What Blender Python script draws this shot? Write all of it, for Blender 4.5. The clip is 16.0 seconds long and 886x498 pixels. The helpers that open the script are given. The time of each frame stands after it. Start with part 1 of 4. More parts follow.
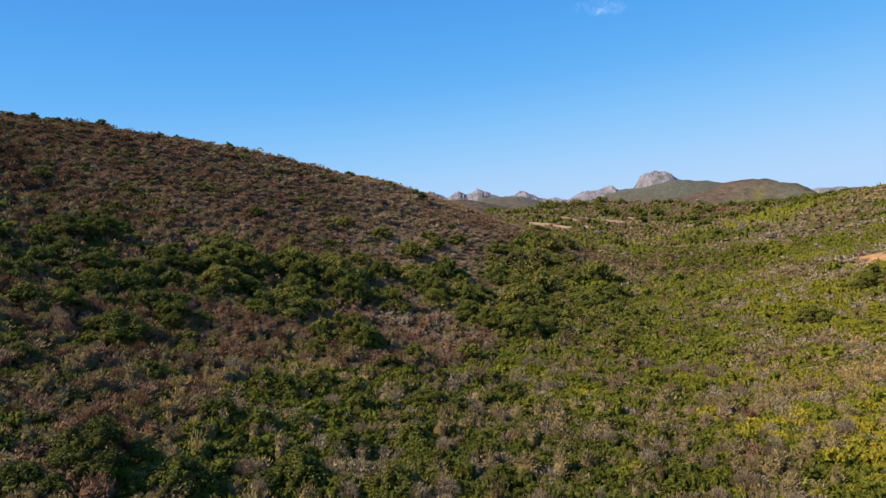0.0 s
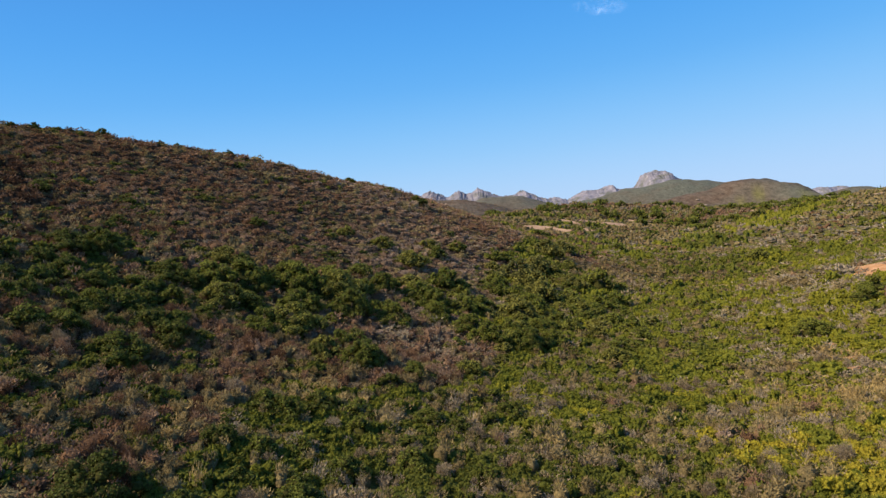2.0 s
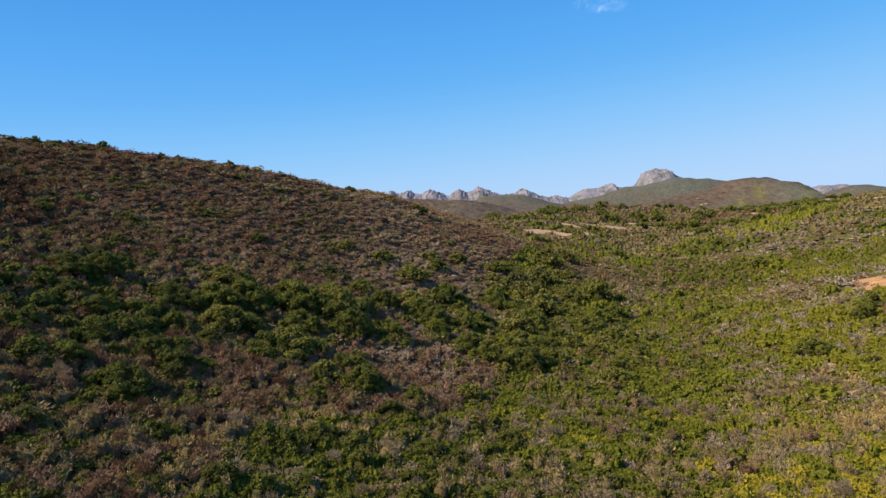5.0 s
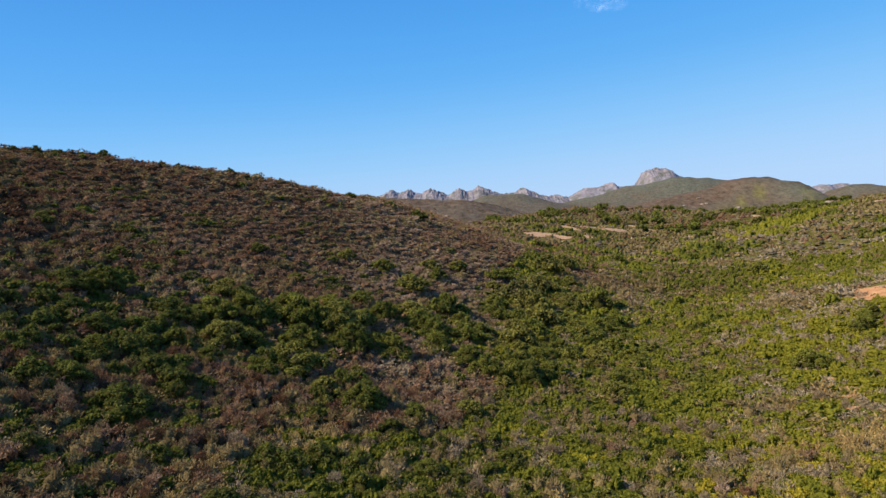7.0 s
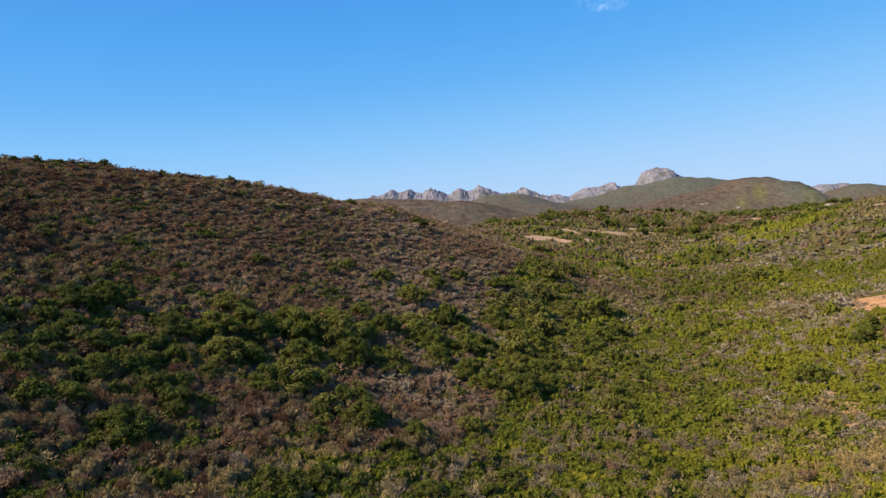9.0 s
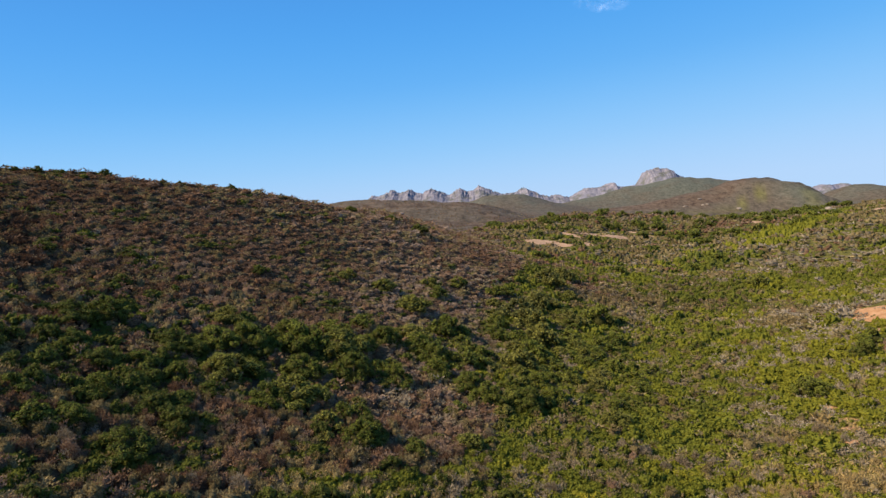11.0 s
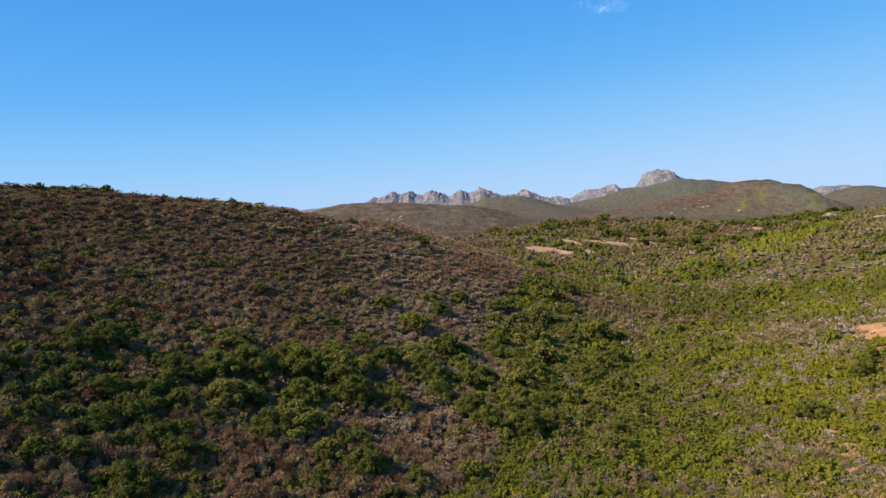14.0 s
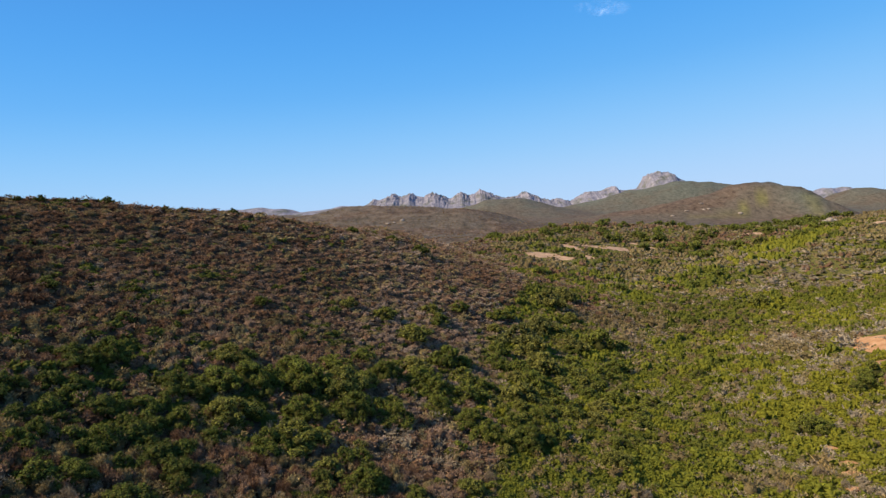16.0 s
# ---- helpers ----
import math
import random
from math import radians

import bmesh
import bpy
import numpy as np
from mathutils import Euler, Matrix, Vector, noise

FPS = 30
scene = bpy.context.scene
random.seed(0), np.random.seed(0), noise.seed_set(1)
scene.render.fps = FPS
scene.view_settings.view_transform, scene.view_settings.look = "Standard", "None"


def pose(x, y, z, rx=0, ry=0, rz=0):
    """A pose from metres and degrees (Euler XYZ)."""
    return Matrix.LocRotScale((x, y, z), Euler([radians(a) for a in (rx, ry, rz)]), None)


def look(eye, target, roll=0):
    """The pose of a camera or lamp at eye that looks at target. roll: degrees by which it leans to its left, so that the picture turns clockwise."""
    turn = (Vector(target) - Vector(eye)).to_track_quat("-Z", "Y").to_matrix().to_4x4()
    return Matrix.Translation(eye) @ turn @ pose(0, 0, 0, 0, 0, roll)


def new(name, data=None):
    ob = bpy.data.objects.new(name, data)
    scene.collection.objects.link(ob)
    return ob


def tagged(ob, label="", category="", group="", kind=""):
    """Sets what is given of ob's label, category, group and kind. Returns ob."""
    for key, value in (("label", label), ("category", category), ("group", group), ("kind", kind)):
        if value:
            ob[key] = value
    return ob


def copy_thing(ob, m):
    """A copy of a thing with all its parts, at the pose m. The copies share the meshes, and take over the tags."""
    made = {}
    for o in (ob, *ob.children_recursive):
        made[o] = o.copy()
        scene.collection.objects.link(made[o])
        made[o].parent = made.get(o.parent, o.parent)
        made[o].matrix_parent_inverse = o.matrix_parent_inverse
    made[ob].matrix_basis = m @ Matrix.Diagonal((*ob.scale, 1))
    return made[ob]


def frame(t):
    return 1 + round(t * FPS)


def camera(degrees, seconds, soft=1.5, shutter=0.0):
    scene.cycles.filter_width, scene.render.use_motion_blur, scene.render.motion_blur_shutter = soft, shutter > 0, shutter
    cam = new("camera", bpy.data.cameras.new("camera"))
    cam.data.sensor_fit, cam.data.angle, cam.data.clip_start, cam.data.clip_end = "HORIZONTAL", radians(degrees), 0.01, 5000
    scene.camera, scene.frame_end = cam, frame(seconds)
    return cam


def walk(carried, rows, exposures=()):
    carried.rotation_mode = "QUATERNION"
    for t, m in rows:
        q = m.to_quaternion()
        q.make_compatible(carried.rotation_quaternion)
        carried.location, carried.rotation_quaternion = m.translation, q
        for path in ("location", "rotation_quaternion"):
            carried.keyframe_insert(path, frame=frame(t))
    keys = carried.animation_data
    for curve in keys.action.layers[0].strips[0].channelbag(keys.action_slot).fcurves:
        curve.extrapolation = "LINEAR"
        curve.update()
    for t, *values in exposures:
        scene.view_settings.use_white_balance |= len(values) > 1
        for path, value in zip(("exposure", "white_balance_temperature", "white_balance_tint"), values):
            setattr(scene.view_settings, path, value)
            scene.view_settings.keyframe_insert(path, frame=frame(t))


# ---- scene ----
cam = camera(72, 16.0, soft=1.4)
# a drone that climbs straight up at one metre a second, looking a little below the horizon
walk(cam, [
    (0.0, pose(0, 0, 22.0, 86.659, 0, 0.0)),
    (2.0, pose(0, 0, 24.0, 86.575, 0, 0.021)),
    (4.0, pose(0, 0, 26.0, 86.445, 0, 0.042)),
    (6.0, pose(0, 0, 28.0, 86.326, 0, 0.065)),
    (8.0, pose(0, 0, 30.0, 86.248, 0, 0.091)),
    (10.0, pose(0, 0, 32.0, 86.221, 0, 0.121)),
    (12.0, pose(0, 0, 34.0, 86.248, 0, 0.156)),
    (14.0, pose(0, 0, 36.0, 86.334, 0, 0.198)),
    (16.0, pose(0, 0, 38.0, 86.501, 0, 0.246)),
])

# ---- daylight: a clear late-afternoon sky, the sun over the hill on the left ----
SUN_EL, SUN_AZ = radians(37), radians(-104)      # azimuth from +y towards +x
scene.view_settings.exposure = 0.55
world = bpy.data.worlds.new("sky")
scene.world = world
world.use_nodes = True
wn = world.node_tree.nodes
sky = wn.new("ShaderNodeTexSky")
sky.sky_type = "NISHITA"
sky.sun_disc = False
sky.sun_elevation, sky.sun_rotation = SUN_EL, SUN_AZ
sky.air_density, sky.dust_density, sky.ozone_density = 1.0, 0.2, 1.5
wn["Background"].inputs["Strength"].default_value = 0.1
# the blue deepens from the hazy skyline upwards
where = wn.new("ShaderNodeTexCoord")
up = wn.new("ShaderNodeSeparateXYZ")
world.node_tree.links.new(where.outputs["Generated"], up.inputs[0])
blue = wn.new("ShaderNodeValToRGB")
blue.color_ramp.elements.new(0.12)
blue.color_ramp.elements.new(0.22)
blue.color_ramp.elements.new(0.36)
blue.color_ramp.interpolation = "B_SPLINE"
for el, (p, c) in zip(blue.color_ramp.elements, ((0.0, (0.43, 0.62, 0.92)), (0.09, (0.27, 0.57, 0.93)), (0.2, (0.1, 0.42, 0.9)), (0.36, (0.045, 0.3, 0.82)), (1.0, (0.1, 0.21, 0.48)))):
    el.position, el.color = p, (*c, 1)
lean = wn.new("ShaderNodeMath")
lean.operation = "MULTIPLY_ADD"
lean.inputs[1].default_value = -0.11
world.node_tree.links.new(up.outputs["X"], lean.inputs[0])
world.node_tree.links.new(up.outputs["Z"], lean.inputs[2])
world.node_tree.links.new(lean.outputs[0], blue.inputs[0])
level = wn.new("ShaderNodeVectorMath")
level.operation = "SCALE"
level.inputs["Scale"].default_value = 7.2
world.node_tree.links.new(blue.outputs[0], level.inputs[0])
blend = wn.new("ShaderNodeMix")
blend.data_type = "RGBA"
blend.inputs[0].default_value = 0.93
world.node_tree.links.new(sky.outputs[0], blend.inputs[6])
world.node_tree.links.new(level.outputs[0], blend.inputs[7])
world.node_tree.links.new(blend.outputs[2], wn["Background"].inputs["Color"])
sun = new("sun", bpy.data.lights.new("sun", "SUN"))
sun.data.energy, sun.data.angle, sun.data.color = 5.0, radians(0.55), (1.0, 0.85, 0.63)
to_sun = Vector((math.sin(SUN_AZ) * math.cos(SUN_EL), math.cos(SUN_AZ) * math.cos(SUN_EL), math.sin(SUN_EL)))
sun.matrix_world = look(to_sun * 50, (0, 0, 0))


# ---- materials ----
def material(name, rough=0.85):
    m = bpy.data.materials.new(name)
    m.use_nodes = True
    b = m.node_tree.nodes["Principled BSDF"]
    b.inputs["Roughness"].default_value = rough
    b.inputs["Specular IOR Level"].default_value = 0.1
    return m, m.node_tree.nodes, m.node_tree.links, b


def ramp(nodes, stops):
    r = nodes.new("ShaderNodeValToRGB")
    e = r.color_ramp.elements
    while len(e) < len(stops):
        e.new(0.5)
    for el, (p, c) in zip(e, stops):
        el.position, el.color = p, (*c, 1)
    return r


def noise_node(nodes, links, scale, detail=4, rough=0.6, vector=None):
    n = nodes.new("ShaderNodeTexNoise")
    n.inputs["Scale"].default_value, n.inputs["Detail"].default_value, n.inputs["Roughness"].default_value = scale, detail, rough
    if vector is not None:
        links.new(vector, n.inputs["Vector"])
    return n


def mix(nodes, links, kind, fac, a, b):
    m = nodes.new("ShaderNodeMix")
    m.data_type, m.blend_type = "RGBA", kind
    for socket, v in ((m.inputs[0], fac), (m.inputs[6], a), (m.inputs[7], b)):
        if isinstance(v, (int, float)):
            socket.default_value = v
        elif isinstance(v, tuple):
            socket.default_value = (*v, 1)
        else:
            links.new(v, socket)
    return m.outputs[2]


def leaf_material(name, stops, shine=0.3, through_light=0.3, by_object=False):
    """Foliage: one tone a plant, a little change from sprig to sprig, and some light passing through."""
    m, n, l, b = material(name, 0.6)
    if by_object:
        tone = n.new("ShaderNodeObjectInfo").outputs["Alpha"]
    else:
        a = n.new("ShaderNodeAttribute")
        a.attribute_name = "tone"
        tone = a.outputs["Fac"]
    r = ramp(n, stops)
    l.new(tone, r.inputs[0])
    isl = n.new("ShaderNodeNewGeometry")
    vary = ramp(n, [(0.0, (0.66, 0.67, 0.7)), (0.6, (1.0, 1.0, 1.0)), (1.0, (1.35, 1.3, 1.2))])
    l.new(isl.outputs["Random Per Island"], vary.inputs[0])
    col = mix(n, l, "MULTIPLY", 1.0, r.outputs[0], vary.outputs[0])
    l.new(col, b.inputs["Base Color"])
    b.inputs["Specular IOR Level"].default_value = shine
    t = n.new("ShaderNodeBsdfTranslucent")
    l.new(col, t.inputs["Color"])
    s = n.new("ShaderNodeMixShader")
    s.inputs[0].default_value = through_light
    l.new(b.outputs[0], s.inputs[1])
    l.new(t.outputs[0], s.inputs[2])
    l.new(s.outputs[0], n["Material Output"].inputs["Surface"])
    return m


DRY_STOPS = [(0.0, (0.1, 0.053, 0.03)), (0.35, (0.22, 0.124, 0.072)), (0.7, (0.295, 0.19, 0.124)), (1.0, (0.37, 0.268, 0.195))]
DRY = leaf_material("dry_twigs", DRY_STOPS, 0.03, 0.25)
OLIVE_STOPS = [(0.0, (0.155, 0.111, 0.05)), (0.4, (0.225, 0.167, 0.077)), (0.75, (0.285, 0.22, 0.106)), (1.0, (0.35, 0.265, 0.122))]
OLIVE = leaf_material("olive_sprigs", OLIVE_STOPS, 0.03, 0.3)
GREY_STOPS = [(0.0, (0.23, 0.17, 0.105)), (0.5, (0.3, 0.235, 0.155)), (1.0, (0.38, 0.31, 0.22))]
GREY = leaf_material("grey_twigs", GREY_STOPS, 0.03, 0.25)
BUSH = leaf_material("bush_leaves", [(0.0, (0.078, 0.09, 0.019)), (0.3, (0.122, 0.136, 0.024)), (0.6, (0.178, 0.188, 0.031)), (0.8, (0.22, 0.2, 0.046)), (1.0, (0.165, 0.158, 0.05))], 0.06, 0.22, True)


def bark():
    m, n, l, b = material("bark", 0.9)
    c = n.new("ShaderNodeTexCoord")
    r = ramp(n, [(0.3, (0.06, 0.045, 0.035)), (0.7, (0.17, 0.14, 0.11))])
    l.new(noise_node(n, l, 9, 5, 0.6, c.outputs["Object"]).outputs[0], r.inputs[0])
    l.new(r.outputs[0], b.inputs["Base Color"])
    return m


BARK = bark()


def shaded_heart(name, stops, leaf=9.0, depth=0.12):
    """The close inner growth of a plant, leaf on leaf or twig on twig, in the tone of its plant, with the shade between
    them painted in.
    """
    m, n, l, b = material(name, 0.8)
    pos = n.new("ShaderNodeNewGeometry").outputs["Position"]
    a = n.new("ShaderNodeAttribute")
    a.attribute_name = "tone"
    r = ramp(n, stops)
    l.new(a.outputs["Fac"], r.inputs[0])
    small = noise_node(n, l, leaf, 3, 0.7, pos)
    # the dark stops paint shade into the gaps between leaves or twigs
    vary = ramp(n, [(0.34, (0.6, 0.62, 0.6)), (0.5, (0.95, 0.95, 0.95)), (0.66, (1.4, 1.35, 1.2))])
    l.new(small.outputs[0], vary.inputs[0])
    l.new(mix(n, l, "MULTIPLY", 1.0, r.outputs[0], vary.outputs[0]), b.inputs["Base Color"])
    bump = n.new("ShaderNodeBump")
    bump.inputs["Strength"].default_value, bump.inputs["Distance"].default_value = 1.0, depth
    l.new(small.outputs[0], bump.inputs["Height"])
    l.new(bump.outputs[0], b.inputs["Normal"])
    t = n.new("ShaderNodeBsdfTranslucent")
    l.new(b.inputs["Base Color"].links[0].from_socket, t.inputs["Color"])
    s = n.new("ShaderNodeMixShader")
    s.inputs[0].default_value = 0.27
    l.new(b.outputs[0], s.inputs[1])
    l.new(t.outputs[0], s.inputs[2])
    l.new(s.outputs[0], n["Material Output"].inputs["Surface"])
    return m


GREEN_STOPS = [(0.0, (0.082, 0.09, 0.024)), (0.35, (0.168, 0.175, 0.024)), (0.7, (0.25, 0.247, 0.03)), (1.0, (0.33, 0.305, 0.036))]
LIME_STOPS = [(0.0, (0.205, 0.204, 0.025)), (0.5, (0.285, 0.268, 0.03)), (1.0, (0.43, 0.345, 0.04))]
GREEN = leaf_material("green_leaves", GREEN_STOPS, 0.06, 0.42)
LIME = leaf_material("lime_leaves", LIME_STOPS, 0.06, 0.42)
# hearts darker than the outer growth: shade inside the plant, put into the colour
DRY_HEART = shaded_heart("shaded_dry_twigs", [(p, (0.72 * a, 0.7 * b, 0.68 * c)) for p, (a, b, c) in DRY_STOPS], 7.0)
OLIVE_HEART = shaded_heart("shaded_olive_sprigs", [(p, (0.75 * a, 0.75 * b, 0.75 * c)) for p, (a, b, c) in OLIVE_STOPS], 7.0)
GREY_HEART = shaded_heart("shaded_grey_twigs", [(p, (0.7 * a, 0.7 * b, 0.7 * c)) for p, (a, b, c) in GREY_STOPS], 7.0)
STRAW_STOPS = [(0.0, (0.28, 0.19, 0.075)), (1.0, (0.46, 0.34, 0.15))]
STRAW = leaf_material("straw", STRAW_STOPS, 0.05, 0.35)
STRAW_HEART = shaded_heart("shaded_straw", [(p, (0.7 * a, 0.7 * b, 0.7 * c)) for p, (a, b, c) in STRAW_STOPS], 7.0)
GREEN_HEART = shaded_heart("shaded_leaves", [(p, (0.95 * a, 0.95 * b, 0.95 * c)) for p, (a, b, c) in GREEN_STOPS])
LIME_HEART = shaded_heart("shaded_lime_leaves", [(p, (0.9 * a, 0.9 * b, 0.9 * c)) for p, (a, b, c) in LIME_STOPS])
# kept dark to deepen the shadows inside the crowns by colour
BUSH_SHADE = shaded_heart("shaded_bush_leaves", [(0.0, (0.062, 0.06, 0.014)), (1.0, (0.1, 0.096, 0.02))], 4.0)


def ground_material():
    """Earth, litter and low growth near by; the far slopes carry the colours of their scrub, the green greyed by
    painted haze.
    """
    m, n, l, b = material("scrubland", 0.95)
    pos = n.new("ShaderNodeNewGeometry").outputs["Position"]
    fine = noise_node(n, l, 2.4, 7, 0.75, pos)
    lie = n.new("ShaderNodeMapping")
    lie.inputs["Scale"].default_value = (1.0, 0.45, 1.3)
    l.new(pos, lie.inputs["Vector"])
    clump = noise_node(n, l, 0.27, 8, 0.75, lie.outputs[0])
    groves = noise_node(n, l, 0.07, 6, 0.7, lie.outputs[0])
    lumps = noise_node(n, l, 0.27, 8, 0.75, pos)
    speck = n.new("ShaderNodeMath")
    speck.operation = "MULTIPLY_ADD"
    speck.inputs[1].default_value = 0.5
    half = n.new("ShaderNodeMath")
    half.operation = "MULTIPLY"
    half.inputs[1].default_value = 0.5
    l.new(groves.outputs[0], half.inputs[0])
    l.new(clump.outputs[0], speck.inputs[0])
    l.new(half.outputs[0], speck.inputs[2])
    broad = noise_node(n, l, 0.006, 5, 0.6, pos)
    soil = ramp(n, [(0.3, (0.05, 0.03, 0.017)), (0.6, (0.1, 0.062, 0.034)), (0.8, (0.17, 0.11, 0.062))])
    l.new(fine.outputs[0], soil.inputs[0])
    moss = ramp(n, [(0.36, (0.07, 0.07, 0.016)), (0.5, (0.14, 0.133, 0.026)), (0.64, (0.22, 0.195, 0.045))])
    l.new(fine.outputs[0], moss.inputs[0])
    att = n.new("ShaderNodeAttribute")
    att.attribute_name = "lush"
    near = mix(n, l, "MIX", att.outputs["Fac"], soil.outputs[0], moss.outputs[0])
    heath = ramp(n, [(0.41, (0.05, 0.032, 0.021)), (0.5, (0.106, 0.072, 0.049)), (0.6, (0.16, 0.114, 0.08))])
    l.new(speck.outputs[0], heath.inputs[0])
    # far greenery paled and greyed, with aerial haze mixed into the colour
    hazy_wood = ramp(n, [(0.4, (0.055, 0.062, 0.048)), (0.5, (0.098, 0.1, 0.076)), (0.6, (0.135, 0.135, 0.104))])
    l.new(speck.outputs[0], hazy_wood.inputs[0])
    pick = ramp(n, [(0.44, (0, 0, 0)), (0.56, (1, 1, 1))])
    l.new(broad.outputs[0], pick.inputs[0])
    att3 = n.new("ShaderNodeAttribute")
    att3.attribute_name = "woody"
    add = n.new("ShaderNodeMath")
    add.operation, add.use_clamp = "MULTIPLY_ADD", True
    l.new(pick.outputs[0], add.inputs[0])
    add.inputs[1].default_value = 0.3
    l.new(att3.outputs["Fac"], add.inputs[2])
    far = mix(n, l, "MIX", add.outputs[0], heath.outputs[0], hazy_wood.outputs[0])
    att4 = n.new("ShaderNodeAttribute")
    att4.attribute_name = "grassy"
    grass = ramp(n, [(0.4, (0.07, 0.07, 0.025)), (0.5, (0.15, 0.135, 0.042)), (0.6, (0.2, 0.175, 0.06))])
    l.new(speck.outputs[0], grass.inputs[0])
    far = mix(n, l, "MIX", att4.outputs["Fac"], far, grass.outputs[0])
    att2 = n.new("ShaderNodeAttribute")
    att2.attribute_name = "remote"
    l.new(mix(n, l, "MIX", att2.outputs["Fac"], near, far), b.inputs["Base Color"])
    bump = n.new("ShaderNodeBump")
    bump.inputs["Strength"].default_value, bump.inputs["Distance"].default_value = 0.8, 1.8
    l.new(lumps.outputs[0], bump.inputs["Height"])
    l.new(bump.outputs[0], b.inputs["Normal"])
    return m


def sand_material(name, dark, middle, light):
    m, n, l, b = material(name, 0.95)
    pos = n.new("ShaderNodeNewGeometry").outputs["Position"]
    a = noise_node(n, l, 0.5, 6, 0.65, pos)
    r = ramp(n, [(0.3, dark), (0.55, middle), (0.75, light)])
    l.new(a.outputs[0], r.inputs[0])
    l.new(r.outputs[0], b.inputs["Base Color"])
    bump = n.new("ShaderNodeBump")
    bump.inputs["Strength"].default_value, bump.inputs["Distance"].default_value = 0.6, 0.3
    l.new(noise_node(n, l, 2.5, 6, 0.6, pos).outputs[0], bump.inputs["Height"])
    l.new(bump.outputs[0], b.inputs["Normal"])
    return m


def hazy_rock():
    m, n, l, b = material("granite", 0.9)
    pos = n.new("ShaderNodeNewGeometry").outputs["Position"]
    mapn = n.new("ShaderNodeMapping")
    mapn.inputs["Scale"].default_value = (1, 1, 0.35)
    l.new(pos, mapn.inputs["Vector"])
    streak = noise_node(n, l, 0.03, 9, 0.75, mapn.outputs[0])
    # granite tinted blue-grey: the haze of distance is put into its colour
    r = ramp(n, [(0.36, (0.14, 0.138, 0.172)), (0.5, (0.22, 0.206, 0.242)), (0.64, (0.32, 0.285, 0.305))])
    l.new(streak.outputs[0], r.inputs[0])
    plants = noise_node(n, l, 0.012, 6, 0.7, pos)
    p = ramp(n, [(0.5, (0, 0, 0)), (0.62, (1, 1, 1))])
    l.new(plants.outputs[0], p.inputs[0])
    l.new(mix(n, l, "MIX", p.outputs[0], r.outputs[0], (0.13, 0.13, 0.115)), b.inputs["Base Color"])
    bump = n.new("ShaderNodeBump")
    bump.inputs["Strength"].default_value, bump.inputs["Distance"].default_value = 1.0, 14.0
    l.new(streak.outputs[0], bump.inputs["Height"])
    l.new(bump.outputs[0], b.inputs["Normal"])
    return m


GROUND, HAZY_ROCK = ground_material(), hazy_rock()
SAND = sand_material("pale_earth", (0.26, 0.155, 0.092), (0.41, 0.262, 0.163), (0.52, 0.365, 0.245))
BOULDER = sand_material("weathered_granite", (0.15, 0.12, 0.095), (0.3, 0.24, 0.185), (0.42, 0.34, 0.265))
RED_EARTH = sand_material("red_earth", (0.28, 0.14, 0.06), (0.42, 0.23, 0.115), (0.52, 0.33, 0.19))


# ---- the lie of the land ----
def lattice(x, y, size, seed):
    """Smooth noise from -1 to 1 with features of that size."""
    u, v = np.asarray(x, float) / size, np.asarray(y, float) / size
    i, j = np.floor(u), np.floor(v)
    f, g = u - i, v - j
    f, g = f * f * (3 - 2 * f), g * g * (3 - 2 * g)

    def corner(a, b):
        h = np.sin(a * 127.1 + b * 311.7 + seed * 74.7) * 43758.5453
        return (h - np.floor(h)) * 2 - 1
    top = corner(i, j) * (1 - f) + corner(i + 1, j) * f
    low = corner(i, j + 1) * (1 - f) + corner(i + 1, j + 1) * f
    return top * (1 - g) + low * g


BASE = 12.0
# swells and hollows round the camera: x, y, radius, height
HILL_LEFT = [(-90, 110, 60, 1.0), (-60, 150, 45, 4.9), (-30, 190, 45, 17.4), (-40, 250, 60, 6.5), (-45, 80, 35, -7.3), (-20, 110, 35, -0.4), (0, 150, 35, -5.6), (10, 200, 40, -3.4), (-150, 330, 70, 17.3), (0, 430, 60, -10.3), (-55, 185, 30, -5.4), (-105, 150, 35, 1.3), (-82, 116, 18, 1.0), (-66, 129, 14, 1.6), (-50, 148, 15, 1.5), (-34, 164, 12, 0.6)]
VALE = [(-150, 60, 90, 36.5), (-30, 45, 30, -2.4), (0, 40, 30, -3.6), (30, 45, 30, -1.4), (25, 90, 35, -7.6), (60, 70, 35, -5.1), (60, 130, 40, -10.4), (0, -30, 60, -22.1), (75, 112, 18, -0.6), (57, 138, 22, -2.2)]
RISE_RIGHT = [(100, 120, 45, 12.3), (140, 190, 55, 6.4), (90, 200, 45, -4.2), (50, 260, 50, -2.6), (110, 300, 60, -6.2), (80, 390, 70, 19.9), (180, 360, 70, 0.6), (290, 400, 90, 26.8), (300, 240, 90, 25.7), (235, 385, 50, -11.3), (110, -20, 80, 17.1), (105, 155, 25, -6.7), (135, 205, 30, -1.6), (75, 165, 28, -3.6), (175, 260, 40, 1.5), (130, 350, 40, -8.5)]
# far hills: x, y, half-width, half-depth, height, how green
FAR = [(-100, 1100, 120, 180, 37, 0.0), (48, 925, 55, 90, 19, 0.0), (322, 3000, 190, 260, 98, 0.7),
       (995, 2000, 92, 120, 88, 0.1), (1095, 1850, 72, 110, 65, 0.2), (790, 2000, 160, 130, 62, 0.0),
       (1325, 3500, 295, 280, 163, 0.9), (1800, 3500, 350, 280, 100, 0.8), (850, 3500, 200, 260, 52, 0.8),
       (2715, 3800, 240, 250, 160, 0.5), (2560, 4050, 110, 150, 70, 0.4)]


